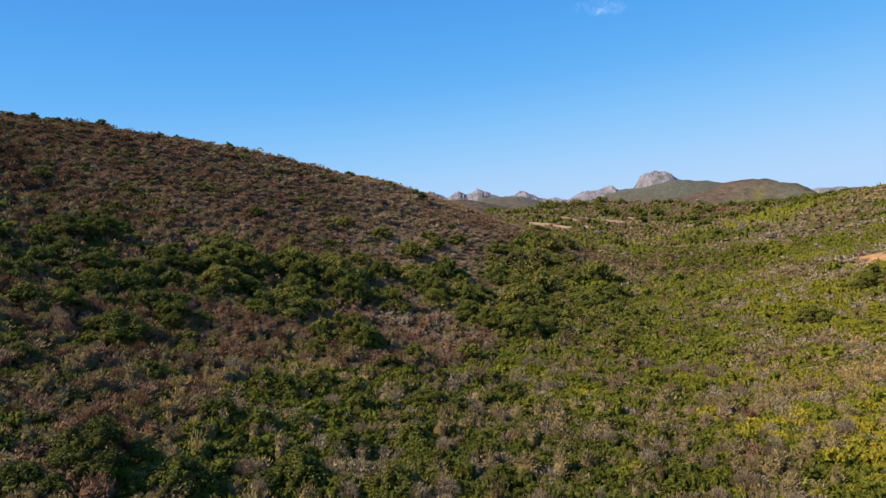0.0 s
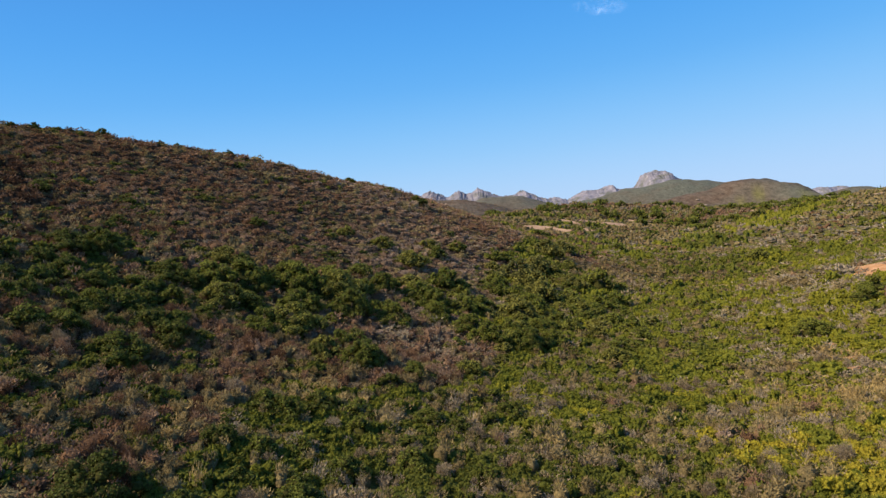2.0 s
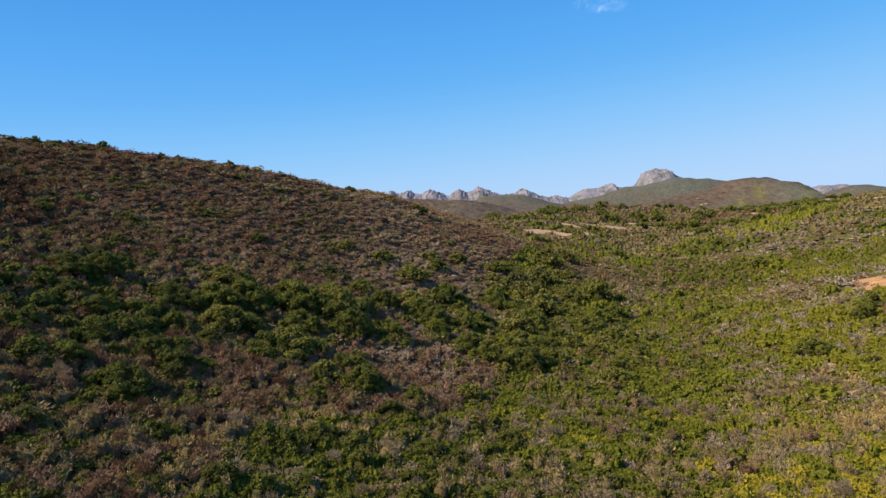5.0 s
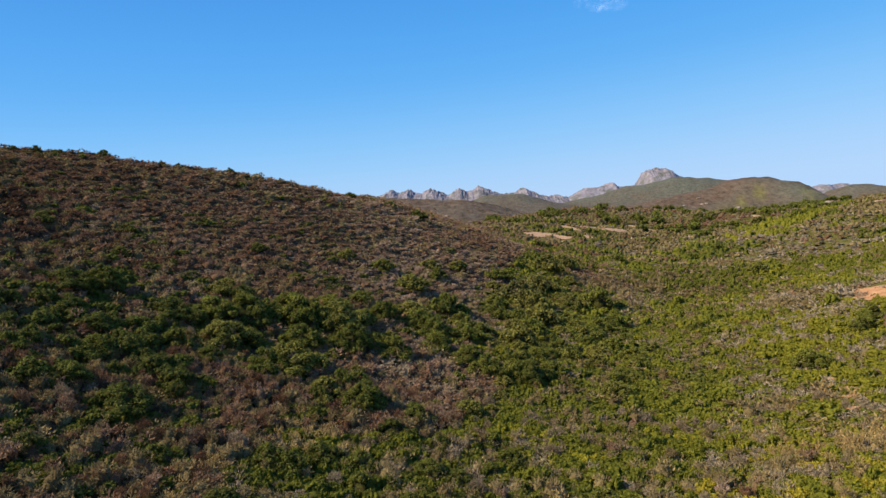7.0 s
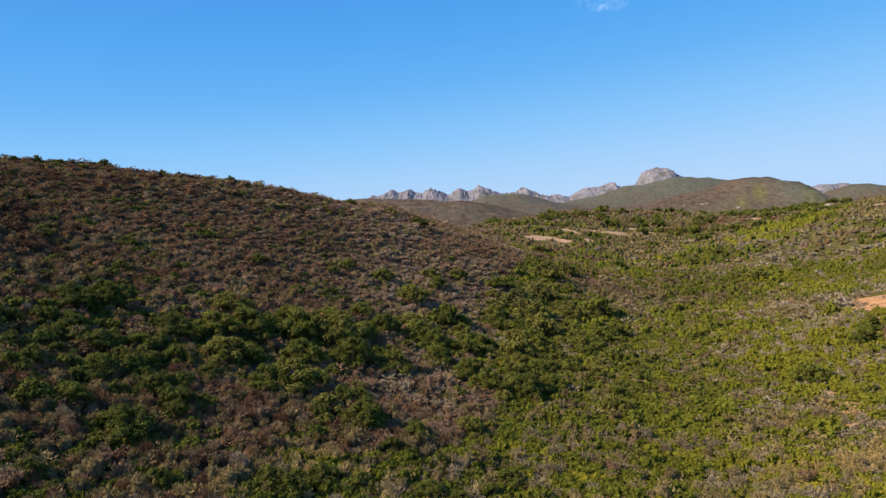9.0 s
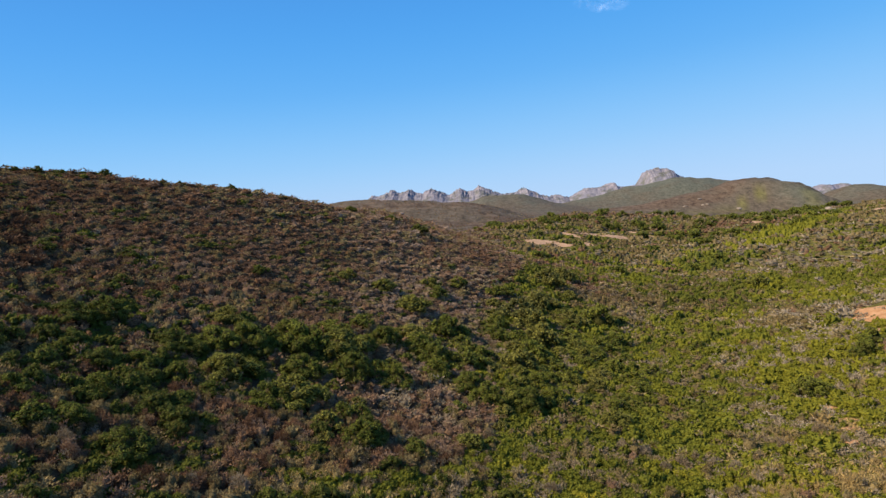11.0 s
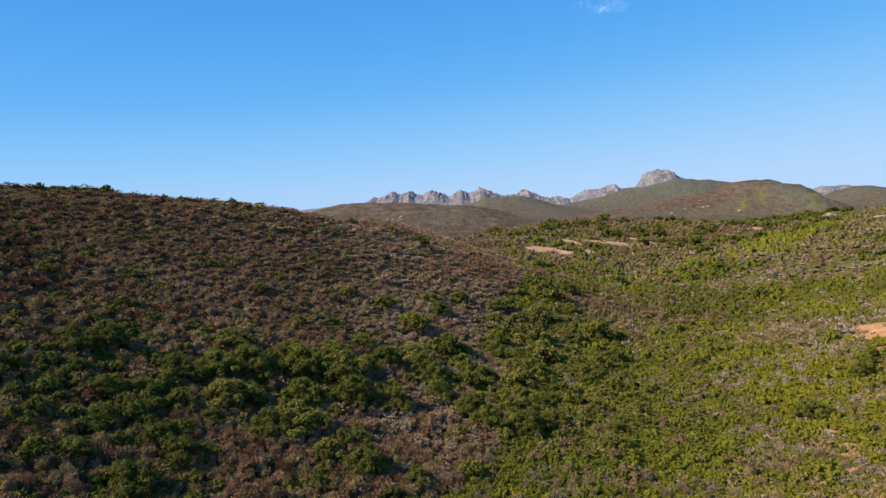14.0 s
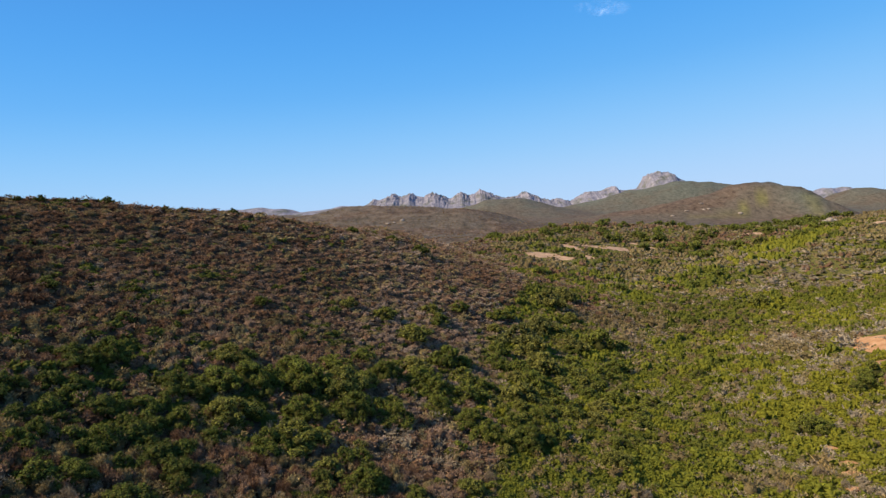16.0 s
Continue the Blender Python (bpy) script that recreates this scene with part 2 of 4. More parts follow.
def height(x, y):
    x, y = np.asarray(x, float), np.asarray(y, float)
    z = np.full(x.shape, BASE)
    for a, b, r, h in HILL_LEFT + VALE + RISE_RIGHT:
        z = z + h * np.exp(-((x - a) ** 2 + (y - b) ** 2) / (2 * r * r))
    d = np.hypot(x, y)
    for k, (a, b, rx, ry, h, _) in enumerate(FAR):
        g = np.exp(-((x - a) / rx) ** 2 / 2 - ((y - b) / ry) ** 2 / 2)
        z = z + h * g * (1 + 0.08 * lattice(x, y, rx * 0.5, k) - 0.14 * np.abs(lattice(x + 0.4 * y, y * 0.3, rx * 0.3, k + 20)) * (1.15 - g) + 0.03 * lattice(x, y, rx * 0.16, k + 40))
    # the ground falls away behind the brow of the hill on the left
    back = y - (np.interp(x, (-120, -83, -60, -53, -24), (86, 115, 133, 146, 170)))
    z = z - np.minimum(0.3 * np.maximum(back - 1, 0), 9) * np.clip((-24 - x) / 20, 0, 1) * np.clip((260 - y) / 60, 0, 1)
    away = np.clip((d - 500) / 400, 0, 1)
    return z + 0.35 * lattice(x, y, 9, 3) + np.clip((y - 250) / 100, 0, 1) * (1.1 * lattice(x, y, 38, 7) + 0.7 * lattice(x, y, 17, 8)) + away * (3 * lattice(x, y, 90, 5) + 1.2 * lattice(x, y, 25, 6))


def edge(y):
    """Where the dry hillside gives way to the green valley floor."""
    return np.interp(y, (0, 29, 36, 48, 58, 67, 76, 87, 111, 145, 170, 230, 264, 297, 420), (-20, -19, -17, -14, -7, -1.5, 5, 8, 11, 15.5, 22, 24, 27, 30, 20))


def lush(x, y):
    """1 on the green valley floor and the sunny slope, 0 on the dry hill."""
    wander = 5 * lattice(x, y, 14, 11) + 2.5 * lattice(x, y, 5, 12)
    return np.clip((np.asarray(x) - edge(y) + wander) / 7 + 0.5, 0, 1)


def oval(x, y, cx, cy, rx, ry, turn=0.0):
    c, s = math.cos(turn), math.sin(turn)
    u, v = (x - cx) * c + (y - cy) * s, -(x - cx) * s + (y - cy) * c
    return np.clip(1.3 - np.hypot(u / rx, v / ry), 0, 1)


def mesh_of(name, verts, faces, mat, smooth=False, attributes=(), inner=None, heart=None):
    """A mesh from arrays of corners and of equal-sided faces."""
    verts, faces = np.ascontiguousarray(verts, np.float32), np.ascontiguousarray(faces, np.int32)
    me = bpy.data.meshes.new(name)
    n, k = faces.shape
    me.vertices.add(len(verts))
    me.vertices.foreach_set("co", verts.ravel())
    me.loops.add(n * k)
    me.loops.foreach_set("vertex_index", faces.ravel())
    me.polygons.add(n)
    me.polygons.foreach_set("loop_start", np.arange(0, n * k, k, dtype=np.int32))
    me.polygons.foreach_set("use_smooth", np.full(n, smooth))
    for key, values in attributes:
        me.attributes.new(key, "FLOAT", "POINT").data.foreach_set("value", np.ascontiguousarray(values, np.float32))
    me.materials.append(mat)
    if inner is not None:
        me.materials.append(heart)
        me.polygons.foreach_set("material_index", np.ascontiguousarray(inner, np.int32))
        me.polygons.foreach_set("use_smooth", np.ascontiguousarray(inner, bool))
    me.update(calc_edges=True)
    return me


def grid_faces(rows, cols, closed=False):
    i, j = np.meshgrid(np.arange(rows - 1), np.arange(cols if closed else cols - 1), indexing="ij")
    a, b = i * cols + j, i * cols + (j + 1) % cols
    return np.stack([a, b, b + cols, a + cols], -1).reshape(-1, 4)


def build_ground():
    ahead = np.linspace(-44, 44, 360)
    behind = np.linspace(52, 308, 44)
    ang = np.radians(np.concatenate([ahead, behind]))
    rad = np.concatenate([[0.001], np.unique(np.concatenate([np.geomspace(8, 4950, 210), np.linspace(104, 190, 44)]))])
    a, r = np.meshgrid(ang, rad)
    x, y = r * np.sin(a) + 0.37, r * np.cos(a) - 0.9
    z = height(x, y)
    woody = np.zeros(x.shape)
    for cx, cy, rx, ry, h, w in FAR:
        woody = np.maximum(woody, w * np.exp(-((x - cx) / rx) ** 2 / 3 - ((y - cy) / ry) ** 2 / 3))
    # green gullies on the far brown humps
    def gully(x0, y0, x1, y1, wide):
        q = np.clip(((x - x0) * (x1 - x0) + (y - y0) * (y1 - y0)) / ((x1 - x0) ** 2 + (y1 - y0) ** 2), 0, 1)
        off = np.hypot(x - x0 - q * (x1 - x0), y - y0 - q * (y1 - y0)) + 0.4 * wide * lattice(x, y, 30, 91)
        return np.clip(1.4 - off / wide, 0, 1)
    grassy = np.maximum(gully(1015, 1885, 829, 1800, 11), 0.5 * gully(1072, 1830, 1040, 1690, 22))
    grassy = np.maximum(grassy, 0.4 * gully(860, 1790, 700, 1740, 30))
    woody += 0.5 * oval(x, y, 1060, 1780, 60, 110, 0.3)
    attrs = (("lush", (lush(x, y) * 0.8).ravel()), ("remote", np.clip((r - 420) / 80, 0, 1).ravel()), ("woody", woody.ravel()), ("grassy", (0.8 * grassy).ravel()))
    me = mesh_of("ground", np.stack([x, y, z], -1).reshape(-1, 3), grid_faces(len(rad), len(ang), True)[:, ::-1], GROUND, True, attrs)
    tagged(new("ground", me), "dark earth and leaf litter of rolling scrub hills", "ground", kind="structure")


build_ground()

# bare earth: x, y, half-length, half-width, turn
BARE = [(48, 303, 7.5, 7, -0.3), (58, 296, 5, 4, 0.2), (66, 326, 3.5, 10, 0.35), (79, 334, 7, 4, 0.2), (93, 335, 8, 6, 0.1),
        (70, 301, 6, 4, 0.15), (102, 309, 2.2, 5, 0.2), (116, 345, 3, 4, 0.0), (109, 355, 2.5, 3, 0.0), (184, 365, 8, 4, -0.2), (83.5, 108.5, 6.5, 8, -0.5), (79.5, 114.5, 1.6, 4, -0.5), (73.5, 101.5, 1.6, 2.6, 0.2),
        (51.2, 79.6, 0.6, 1.6, 0.3), (49.6, 73.6, 0.9, 0.8, -0.6), (48.4, 71.0, 0.6, 1.2, 0.4), (46.2, 67.6, 0.6, 0.7, 0.0), (235, 369, 7, 4, 0.0), (207, 294, 5, 4, 0.1)]


def build_bare(k, cx, cy, rx, ry, turn):
    rings, seg = 10, 56
    t = np.linspace(0, 2 * np.pi, seg, endpoint=False)
    out = 1 + 0.38 * lattice(3 * np.cos(t) + 9 * k, 3 * np.sin(t), 1.6, 21) + 0.26 * lattice(9 * np.cos(t), 9 * np.sin(t) + 7 * k, 1.6, 22)
    s = np.linspace(0.02, 1, rings)[:, None] * out[None, :]
    u, v = rx * s * np.cos(t), ry * s * np.sin(t)
    x, y = cx + u * math.cos(turn) - v * math.sin(turn), cy + u * math.sin(turn) + v * math.cos(turn)
    lift = 0.1 + 0.12 * (1 - np.linspace(0, 1, rings)[:, None] ** 4) * (1 if rx > 3 else 0.4) + 0 * x
    me = mesh_of("bare_earth", np.stack([x, y, height(x, y) + lift], -1).reshape(-1, 3), grid_faces(rings, seg, True), RED_EARTH if cy < 150 else SAND, True)
    tagged(new("bare_earth", me), "patch of bare reddish earth between the shrubs" if cy < 150 else "patch of bare pale sandy earth between the shrubs", "bare earth", "bare earth patches", "structure")


for k, row in enumerate(BARE):
    build_bare(k, *row)


def bare(x, y):
    """How far a place lies inside the bare patches."""
    m = np.zeros(np.shape(x))
    for cx, cy, rx, ry, turn in BARE:
        m = np.maximum(m, oval(x, y, cx, cy, rx, ry, turn))
    return m


# ---- mountains on the skyline ----
def build_range(name, label, y0, crest, rough, seed, depth=420.0, teeth=1.0):
    """A rocky crest under a skyline of (x, height) corners, split into teeth and gullies."""
    cols, rows = 440, 30
    xs, zs = zip(*crest)
    x, v = np.meshgrid(np.linspace(xs[0], xs[-1], cols), np.linspace(-1, 1, rows))
    prof = np.interp(x, xs, zs)
    prof = prof + teeth * (11 * (0.5 - np.abs(lattice(x, v * 260, 19, seed + 5))) + 9 * (0.5 - np.abs(lattice(x, v * 200, 8, seed + 6)))) * np.clip(prof / 120, 0, 1)
    y = y0 + v * depth + 18 * lattice(x, v * 200, 60, seed)
    cliff = np.clip(1.25 - np.abs(v) * 1.25, 0, 1) ** 0.75
    crag = 0.5 * np.abs(lattice(x + 0.5 * y, y, 70, seed + 1)) + 0.35 * np.abs(lattice(x - 0.4 * y, y, 30, seed + 2)) + 0.25 * np.abs(lattice(x, y, 13, seed + 3))
    z = BASE - 10 + prof * cliff * (1.04 - rough * crag)
    me = mesh_of(name, np.stack([x, y, z], -1).reshape(-1, 3), grid_faces(rows, cols), HAZY_ROCK, True)
    tagged(new(name, me), label, "mountain", kind="structure")


G0 = 4400 / 1079.0


def skyline(*corners):
    """Places and heights of a crest from bearings and rises, both in thousandths of the lens."""
    return [((p - 789) * G0, 36 + (371 - r) * G0) for p, r in corners]


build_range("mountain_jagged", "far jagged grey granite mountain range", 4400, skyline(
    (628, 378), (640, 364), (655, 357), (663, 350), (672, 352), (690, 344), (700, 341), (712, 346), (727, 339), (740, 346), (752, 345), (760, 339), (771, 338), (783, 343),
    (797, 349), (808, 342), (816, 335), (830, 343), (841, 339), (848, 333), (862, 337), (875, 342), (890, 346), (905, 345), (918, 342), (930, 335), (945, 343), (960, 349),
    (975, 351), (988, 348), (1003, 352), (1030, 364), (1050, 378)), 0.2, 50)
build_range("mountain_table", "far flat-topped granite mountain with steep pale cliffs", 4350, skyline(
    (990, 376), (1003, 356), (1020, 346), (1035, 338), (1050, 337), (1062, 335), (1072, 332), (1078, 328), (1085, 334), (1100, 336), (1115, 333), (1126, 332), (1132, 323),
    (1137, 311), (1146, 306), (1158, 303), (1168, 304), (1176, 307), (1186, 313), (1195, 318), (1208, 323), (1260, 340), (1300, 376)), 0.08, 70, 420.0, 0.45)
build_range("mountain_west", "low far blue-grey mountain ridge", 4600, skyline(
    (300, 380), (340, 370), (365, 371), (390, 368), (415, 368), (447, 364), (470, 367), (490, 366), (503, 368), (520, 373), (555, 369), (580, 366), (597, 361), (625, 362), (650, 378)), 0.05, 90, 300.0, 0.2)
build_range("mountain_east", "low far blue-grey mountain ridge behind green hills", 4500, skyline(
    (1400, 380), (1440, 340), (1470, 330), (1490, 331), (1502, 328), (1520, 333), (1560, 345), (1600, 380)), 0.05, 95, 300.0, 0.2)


# ---- low scrub ----
def sprigs(rng, count, size, lobes, upright, core, fat, domes=False):
    """One shrub about 1 m across and 1 high: leaf sprigs over a lumpy mound, and a rough solid heart under them. Triangles."""
    c = np.stack([rng.uniform(-0.3, 0.3, lobes), rng.uniform(-0.3, 0.3, lobes), rng.uniform(0.2 if domes else 0.35, 0.7, lobes)], -1)
    if domes:
        c[:, :2] *= 1.55
    c[0] = (0, 0, 0.5)
    r = rng.uniform(0.13, 0.3, lobes) if domes else rng.uniform(0.2, 0.34, lobes)
    which = rng.integers(0, lobes, count)
    d = rng.normal(size=(count, 3))
    d[:, 2] = np.abs(d[:, 2]) * 1.1 - 0.35
    d /= np.linalg.norm(d, axis=1)[:, None]
    p = c[which] + d * r[which, None] * rng.uniform(0.85, 1.1, (count, 1))
    p[:, 2] = np.maximum(p[:, 2], 0.05)
    up = d + np.array([0, 0, upright]) + rng.normal(size=(count, 3)) * 0.45
    up /= np.linalg.norm(up, axis=1)[:, None]
    side = np.cross(up, rng.normal(size=(count, 3)))
    side /= np.linalg.norm(side, axis=1)[:, None]
    long, wide = size * rng.uniform(0.8, 1.5, (count, 1)) * (1 + 0.5 * upright), size * rng.uniform(0.7, 1.2, (count, 1)) / (1 + 0.6 * upright)
    if domes:
        up, side = up * (1, 1, 1.25), side * (1, 1, 1.25)
    verts = np.stack([p - up * long * 0.5 - side * wide * 0.55, p - up * long * 0.45 + side * wide * 0.55, p + up * long * 0.6], 1).reshape(-1, 3)
    faces = np.arange(count * 3).reshape(-1, 3)
    if domes:
        # a rounded clump of close leaves for each lobe
        a = np.linspace(0, 2 * np.pi, 5, endpoint=False)
        cf = [(i, (i + 1) % 5, 5 + (i + 1) % 5) for i in range(5)] + [(i, 5 + (i + 1) % 5, 5 + i) for i in range(5)] + [(5 + i, 5 + (i + 1) % 5, 10) for i in range(5)]
        for i in range(lobes):
            w = rng.uniform(0.6, 1.05, (2, 5)) * r[i]
            t = a + rng.uniform(0, 6)
            q = [np.stack([w[k] * s * np.cos(t + 0.5 * k), w[k] * s * np.sin(t + 0.5 * k), h * w[k]], -1) for k, (s, h) in enumerate(((1.0, -0.55), (0.8, 0.45)))]
            faces = np.concatenate([faces, np.array(cf) + len(verts)])
            verts = np.concatenate([verts, np.concatenate(q + [np.array([[0, 0, rng.uniform(0.65, 0.95) * r[i]]])]) + c[i]])
        verts[:, 2] = np.maximum(verts[:, 2], -0.05)
    elif core:
        seg = core
        a = np.linspace(0, 2 * np.pi, seg, endpoint=False)
        ring = [np.stack([q * np.cos(a) * rng.uniform(0.8, 1.1, seg), q * np.sin(a) * rng.uniform(0.8, 1.1, seg), np.full(seg, h)], -1) for q, h in ((0.3 * fat, 0.0), (0.36 * fat, 0.35 * fat), (0.2 * fat, 0.56 * fat))]
        cv = np.concatenate(ring + [np.array([[0, 0, 0.62 * fat]])])
        cf = []
        for k in range(2):
            for i in range(seg):
                j = (i + 1) % seg
                cf += [(k * seg + i, k * seg + j, (k + 1) * seg + j), (k * seg + i, (k + 1) * seg + j, (k + 1) * seg + i)]
        cf += [(2 * seg + i, 2 * seg + (i + 1) % seg, 3 * seg) for i in range(seg)]
        faces = np.concatenate([faces, np.array(cf) + len(verts)])
        verts = np.concatenate([verts, cv])
    return verts, faces, np.arange(len(faces)) >= count


def leafy(rng, lobes, count, size, ring):
    """One leafy shrub about 1 m across and 1 high: small rounded clumps of sprigs on hearts with painted shade, at
    uneven heights. Triangles.
    """
    a, q = rng.uniform(0, 2 * np.pi, lobes), np.sqrt(rng.uniform(0.02, 1, lobes)) * 0.42
    r = rng.uniform(0.7, 1.25, lobes) * 0.44 / math.sqrt(lobes)
    c = np.stack([q * np.cos(a), q * np.sin(a), 0.6 - 0.95 * q ** 1.6 + rng.uniform(-0.08, 0.1, lobes)], -1)
    which = rng.integers(0, lobes, count)
    d = rng.normal(size=(count, 3))
    d[:, 2] = np.abs(d[:, 2]) * 1.1 - 0.2
    d /= np.linalg.norm(d, axis=1)[:, None]
    p = c[which] + d * (1, 1, 1.35) * r[which, None] * rng.uniform(0.85, 1.15, (count, 1))
    p[:, 2] = np.maximum(p[:, 2], 0.05)
    up = d + np.array([0, 0, 0.55]) + rng.normal(size=(count, 3)) * 0.5
    up /= np.linalg.norm(up, axis=1)[:, None]
    side = np.cross(up, rng.normal(size=(count, 3)))
    side /= np.linalg.norm(side, axis=1)[:, None]
    up, side = up * (1, 1, 1.6), side * (1, 1, 1.6)
    long, wide = size * rng.uniform(0.8, 1.5, (count, 1)), size * rng.uniform(0.6, 1.0, (count, 1))
    verts = [np.stack([p - up * long * 0.5 - side * wide * 0.5, p - up * long * 0.45 + side * wide * 0.5, p + up * long * 0.6], 1).reshape(-1, 3)]
    faces, base = [np.arange(count * 3).reshape(-1, 3)], count * 3
    t0 = np.linspace(0, 2 * np.pi, ring, endpoint=False)
    skirt = np.array([(i, (i + 1) % ring, ring + (i + 1) % ring) for i in range(ring)] + [(i, ring + (i + 1) % ring, ring + i) for i in range(ring)] + [(ring + i, ring + (i + 1) % ring, 2 * ring) for i in range(ring)])
    mounds = [(np.array([0.0, 0.0, 0.3]), 0.4, 0.34)] + [(c[i], 0.95 * r[i], 1.25 * r[i]) for i in range(lobes)]
    for at, w, h in mounds:
        t = t0 + rng.uniform(0, 6)
        w0, w1 = w * rng.uniform(0.85, 1.15, (ring, 1)), w * rng.uniform(0.55, 0.85, (ring, 1))
        low = at + w0 * np.stack([np.cos(t), np.sin(t), 0 * t], -1) - (0, 0, 0.9 * h)
        top = at + w1 * np.stack([np.cos(t + 0.5), np.sin(t + 0.5), 0 * t], -1) + (0, 0, 0.35 * h)
        verts.append(np.maximum(np.concatenate([low, top, [at + (0, 0, 0.85 * h)]]), (-9, -9, -0.05)))
        faces.append(skirt + base)
        base += 2 * ring + 1
    faces = np.concatenate(faces)
    return np.concatenate(verts), faces, np.arange(len(faces)) >= count


rng = np.random.default_rng(7)
# from, to, spacing, sprig count, sprig size, heart's sides, clumps, for four bands of distance
BANDS = [(0, 72, 0.9, 126, 0.092, 4, 5), (72, 132, 1.12, 54, 0.115, 4, 4), (132, 225, 1.5, 30, 0.15, 4, 3), (225, 480, 3.0, 6, 0.18, 0, 2)]
# clumps, leaves, leaf size, sides of a clump's heart
LEAFY = [(10, 92, 0.083, 3), (8, 46, 0.1, 3), (4, 20, 0.13, 3), (2, 8, 0.17, 3)]
SHRUBS = {("wispy", b): [sprigs(rng, n, s, lob, 0.8 if b == 0 else 0.5, core, 1.05 if b == 0 else 0.95, b > 2) for _ in range(6)] for b, (_, _, _, n, s, core, lob) in enumerate(BANDS)}
SHRUBS.update({("twiggy", b): [sprigs(rng, n, s, lob, up, core, 0.8, b > 2) for _ in range(6)] for b, (n, s, lob, up, core) in enumerate([(120, 0.085, 6, 1.3, 4), (48, 0.125, 5, 1.1, 4), (26, 0.18, 3, 0.9, 4), (6, 0.18, 2, 0.5, 0)])})
SHRUBS.update({("leafy", b): [leafy(rng, *row) for _ in range(8)] for b, row in enumerate(LEAFY)})


def scatter():
    """Places, sizes and kinds of all low shrubs: x, y, band, species, width, tall, tone."""
    out = []
    for b, (d0, d1, step, *_) in enumerate(BANDS):
        gx, gy = np.meshgrid(np.arange(-d1, d1, step), np.arange(27, d1, step))
        x = (gx + rng.uniform(-0.6, 0.6, gx.shape) * step).ravel()
        y = (gy + rng.uniform(-0.6, 0.6, gy.shape) * step).ravel()
        d = np.hypot(x, y)
        cover = np.maximum(bare(x, y), (y > 250) * np.maximum(bare(x, y + 5), 0.7 * bare(x, y + 10)))
        ok = (d >= d0) & (d < d1) & (np.abs(x) < 0.75 * y + 4) & ((cover < 0.02) | (cover < 0.4 + np.where(y > 250, 0.6, 0.7) * lattice(x, y, 2.6, 9)))
        ok &= ~((x < -0.12 * y) & (d > 215)) & ~((x < -25) & (y > 205))          # the far side of the hill
        ok &= rng.random(x.shape) < 0.93
        x, y = x[ok], y[ok]
        g = lush(x, y)
        n = len(x)
        q = lattice(x, y, 3.6, 51) + (0 if b < 2 else 1.6) * lattice(x, y, 15, 53) + 2.0 * rng.random(n)
        u = np.argsort(np.argsort(q)) / n
        q = lattice(x, y, 6.5, 52) + (0.3 if b < 2 else 1.2) * lattice(x, y, 19, 54) + 1.6 * rng.random(n)
        u2 = np.argsort(np.argsort(q)) / n
        patch = 0.5 + 0.5 * lattice(x, y, 11, 31)
        patch2 = 0.5 + 0.5 * lattice(x, y, 26, 33)
        grey_slope = 1.7 * oval(x, y, 138, 212, 46, 32, 0.3) + 0.95 * oval(x, y, 84, 126, 32, 20, 0.5) + 0.5 * oval(x, y, 68, 92, 20, 16, 0.5) + 0.9 * oval(x, y, 50, 67, 14, 20)
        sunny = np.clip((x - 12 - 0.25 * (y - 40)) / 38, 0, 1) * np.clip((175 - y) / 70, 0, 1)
        heath_top = oval(x, y, 90, 405, 70, 25) + 0.3 * oval(x, y, 60, 215, 30, 34) + 0.75 * oval(x, y, 42, 205, 15, 42, -0.15) + 0.9 * oval(x, y, 165, 345, 45, 30) + 0.45 * oval(x, y, 130, 208, 40, 27, 0.2)
        # 0 dry, 1 grey, 2 green, 3 lime
        p_dry = np.where(g < 0.5, 0.85 - 0.1 * patch, 0.05 + 0.06 * patch + 0.6 * np.clip(heath_top, 0, 1) * (0.4 + 0.8 * patch))
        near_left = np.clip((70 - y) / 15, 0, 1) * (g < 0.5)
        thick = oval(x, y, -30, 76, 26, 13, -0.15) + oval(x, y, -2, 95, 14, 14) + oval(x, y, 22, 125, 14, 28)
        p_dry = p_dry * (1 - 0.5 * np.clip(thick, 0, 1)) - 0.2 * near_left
        p_grey = np.where(g < 0.5, 0.06 + 0.38 * oval(x, y, -3, 80, 14, 20), 0.07 + 0.1 * patch2 + 0.58 * np.clip(grey_slope, 0, 1) * (0.45 + 0.75 * patch))
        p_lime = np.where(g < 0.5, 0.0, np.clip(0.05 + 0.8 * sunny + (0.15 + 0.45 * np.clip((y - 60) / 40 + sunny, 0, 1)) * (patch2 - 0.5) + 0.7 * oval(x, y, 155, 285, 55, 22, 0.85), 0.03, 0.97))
        p_lime = p_lime * np.where(y < 62, np.clip((x - 2) / 14, 0, 1), 1)
        back = np.clip((y - 210) / 60, 0, 1)
        p_dry = p_dry + (0.3 + 0.45 * patch) * back * (g >= 0.5) + (0.7 * oval(x, y, 41, 172, 13, 12) + 0.4 * oval(x, y, 88, 262, 26, 18)) * (g >= 0.5)
        p_lime = p_lime * (1 - 0.75 * back * (1 - oval(x, y, 155, 285, 55, 22, 0.85)))
        gully = np.clip(1.2 - np.abs(y - 171 - 0.1 * (x - 85)) / 9, 0, 1) * np.clip((x - 50) / 25, 0, 1) * np.clip((150 - x) / 25, 0, 1)
        p_lime = p_lime * (1 - 0.8 * gully)
        p_grey = p_grey * (1 - 0.7 * gully)
        band = np.clip(1.5 * oval(x, y, 165, 292, 75, 17, 0.8), 0, 1)
        p_dry, p_grey, p_lime = p_dry * (1 - 0.85 * band), p_grey * (1 - 0.85 * band), np.maximum(p_lime, 0.85 * band)
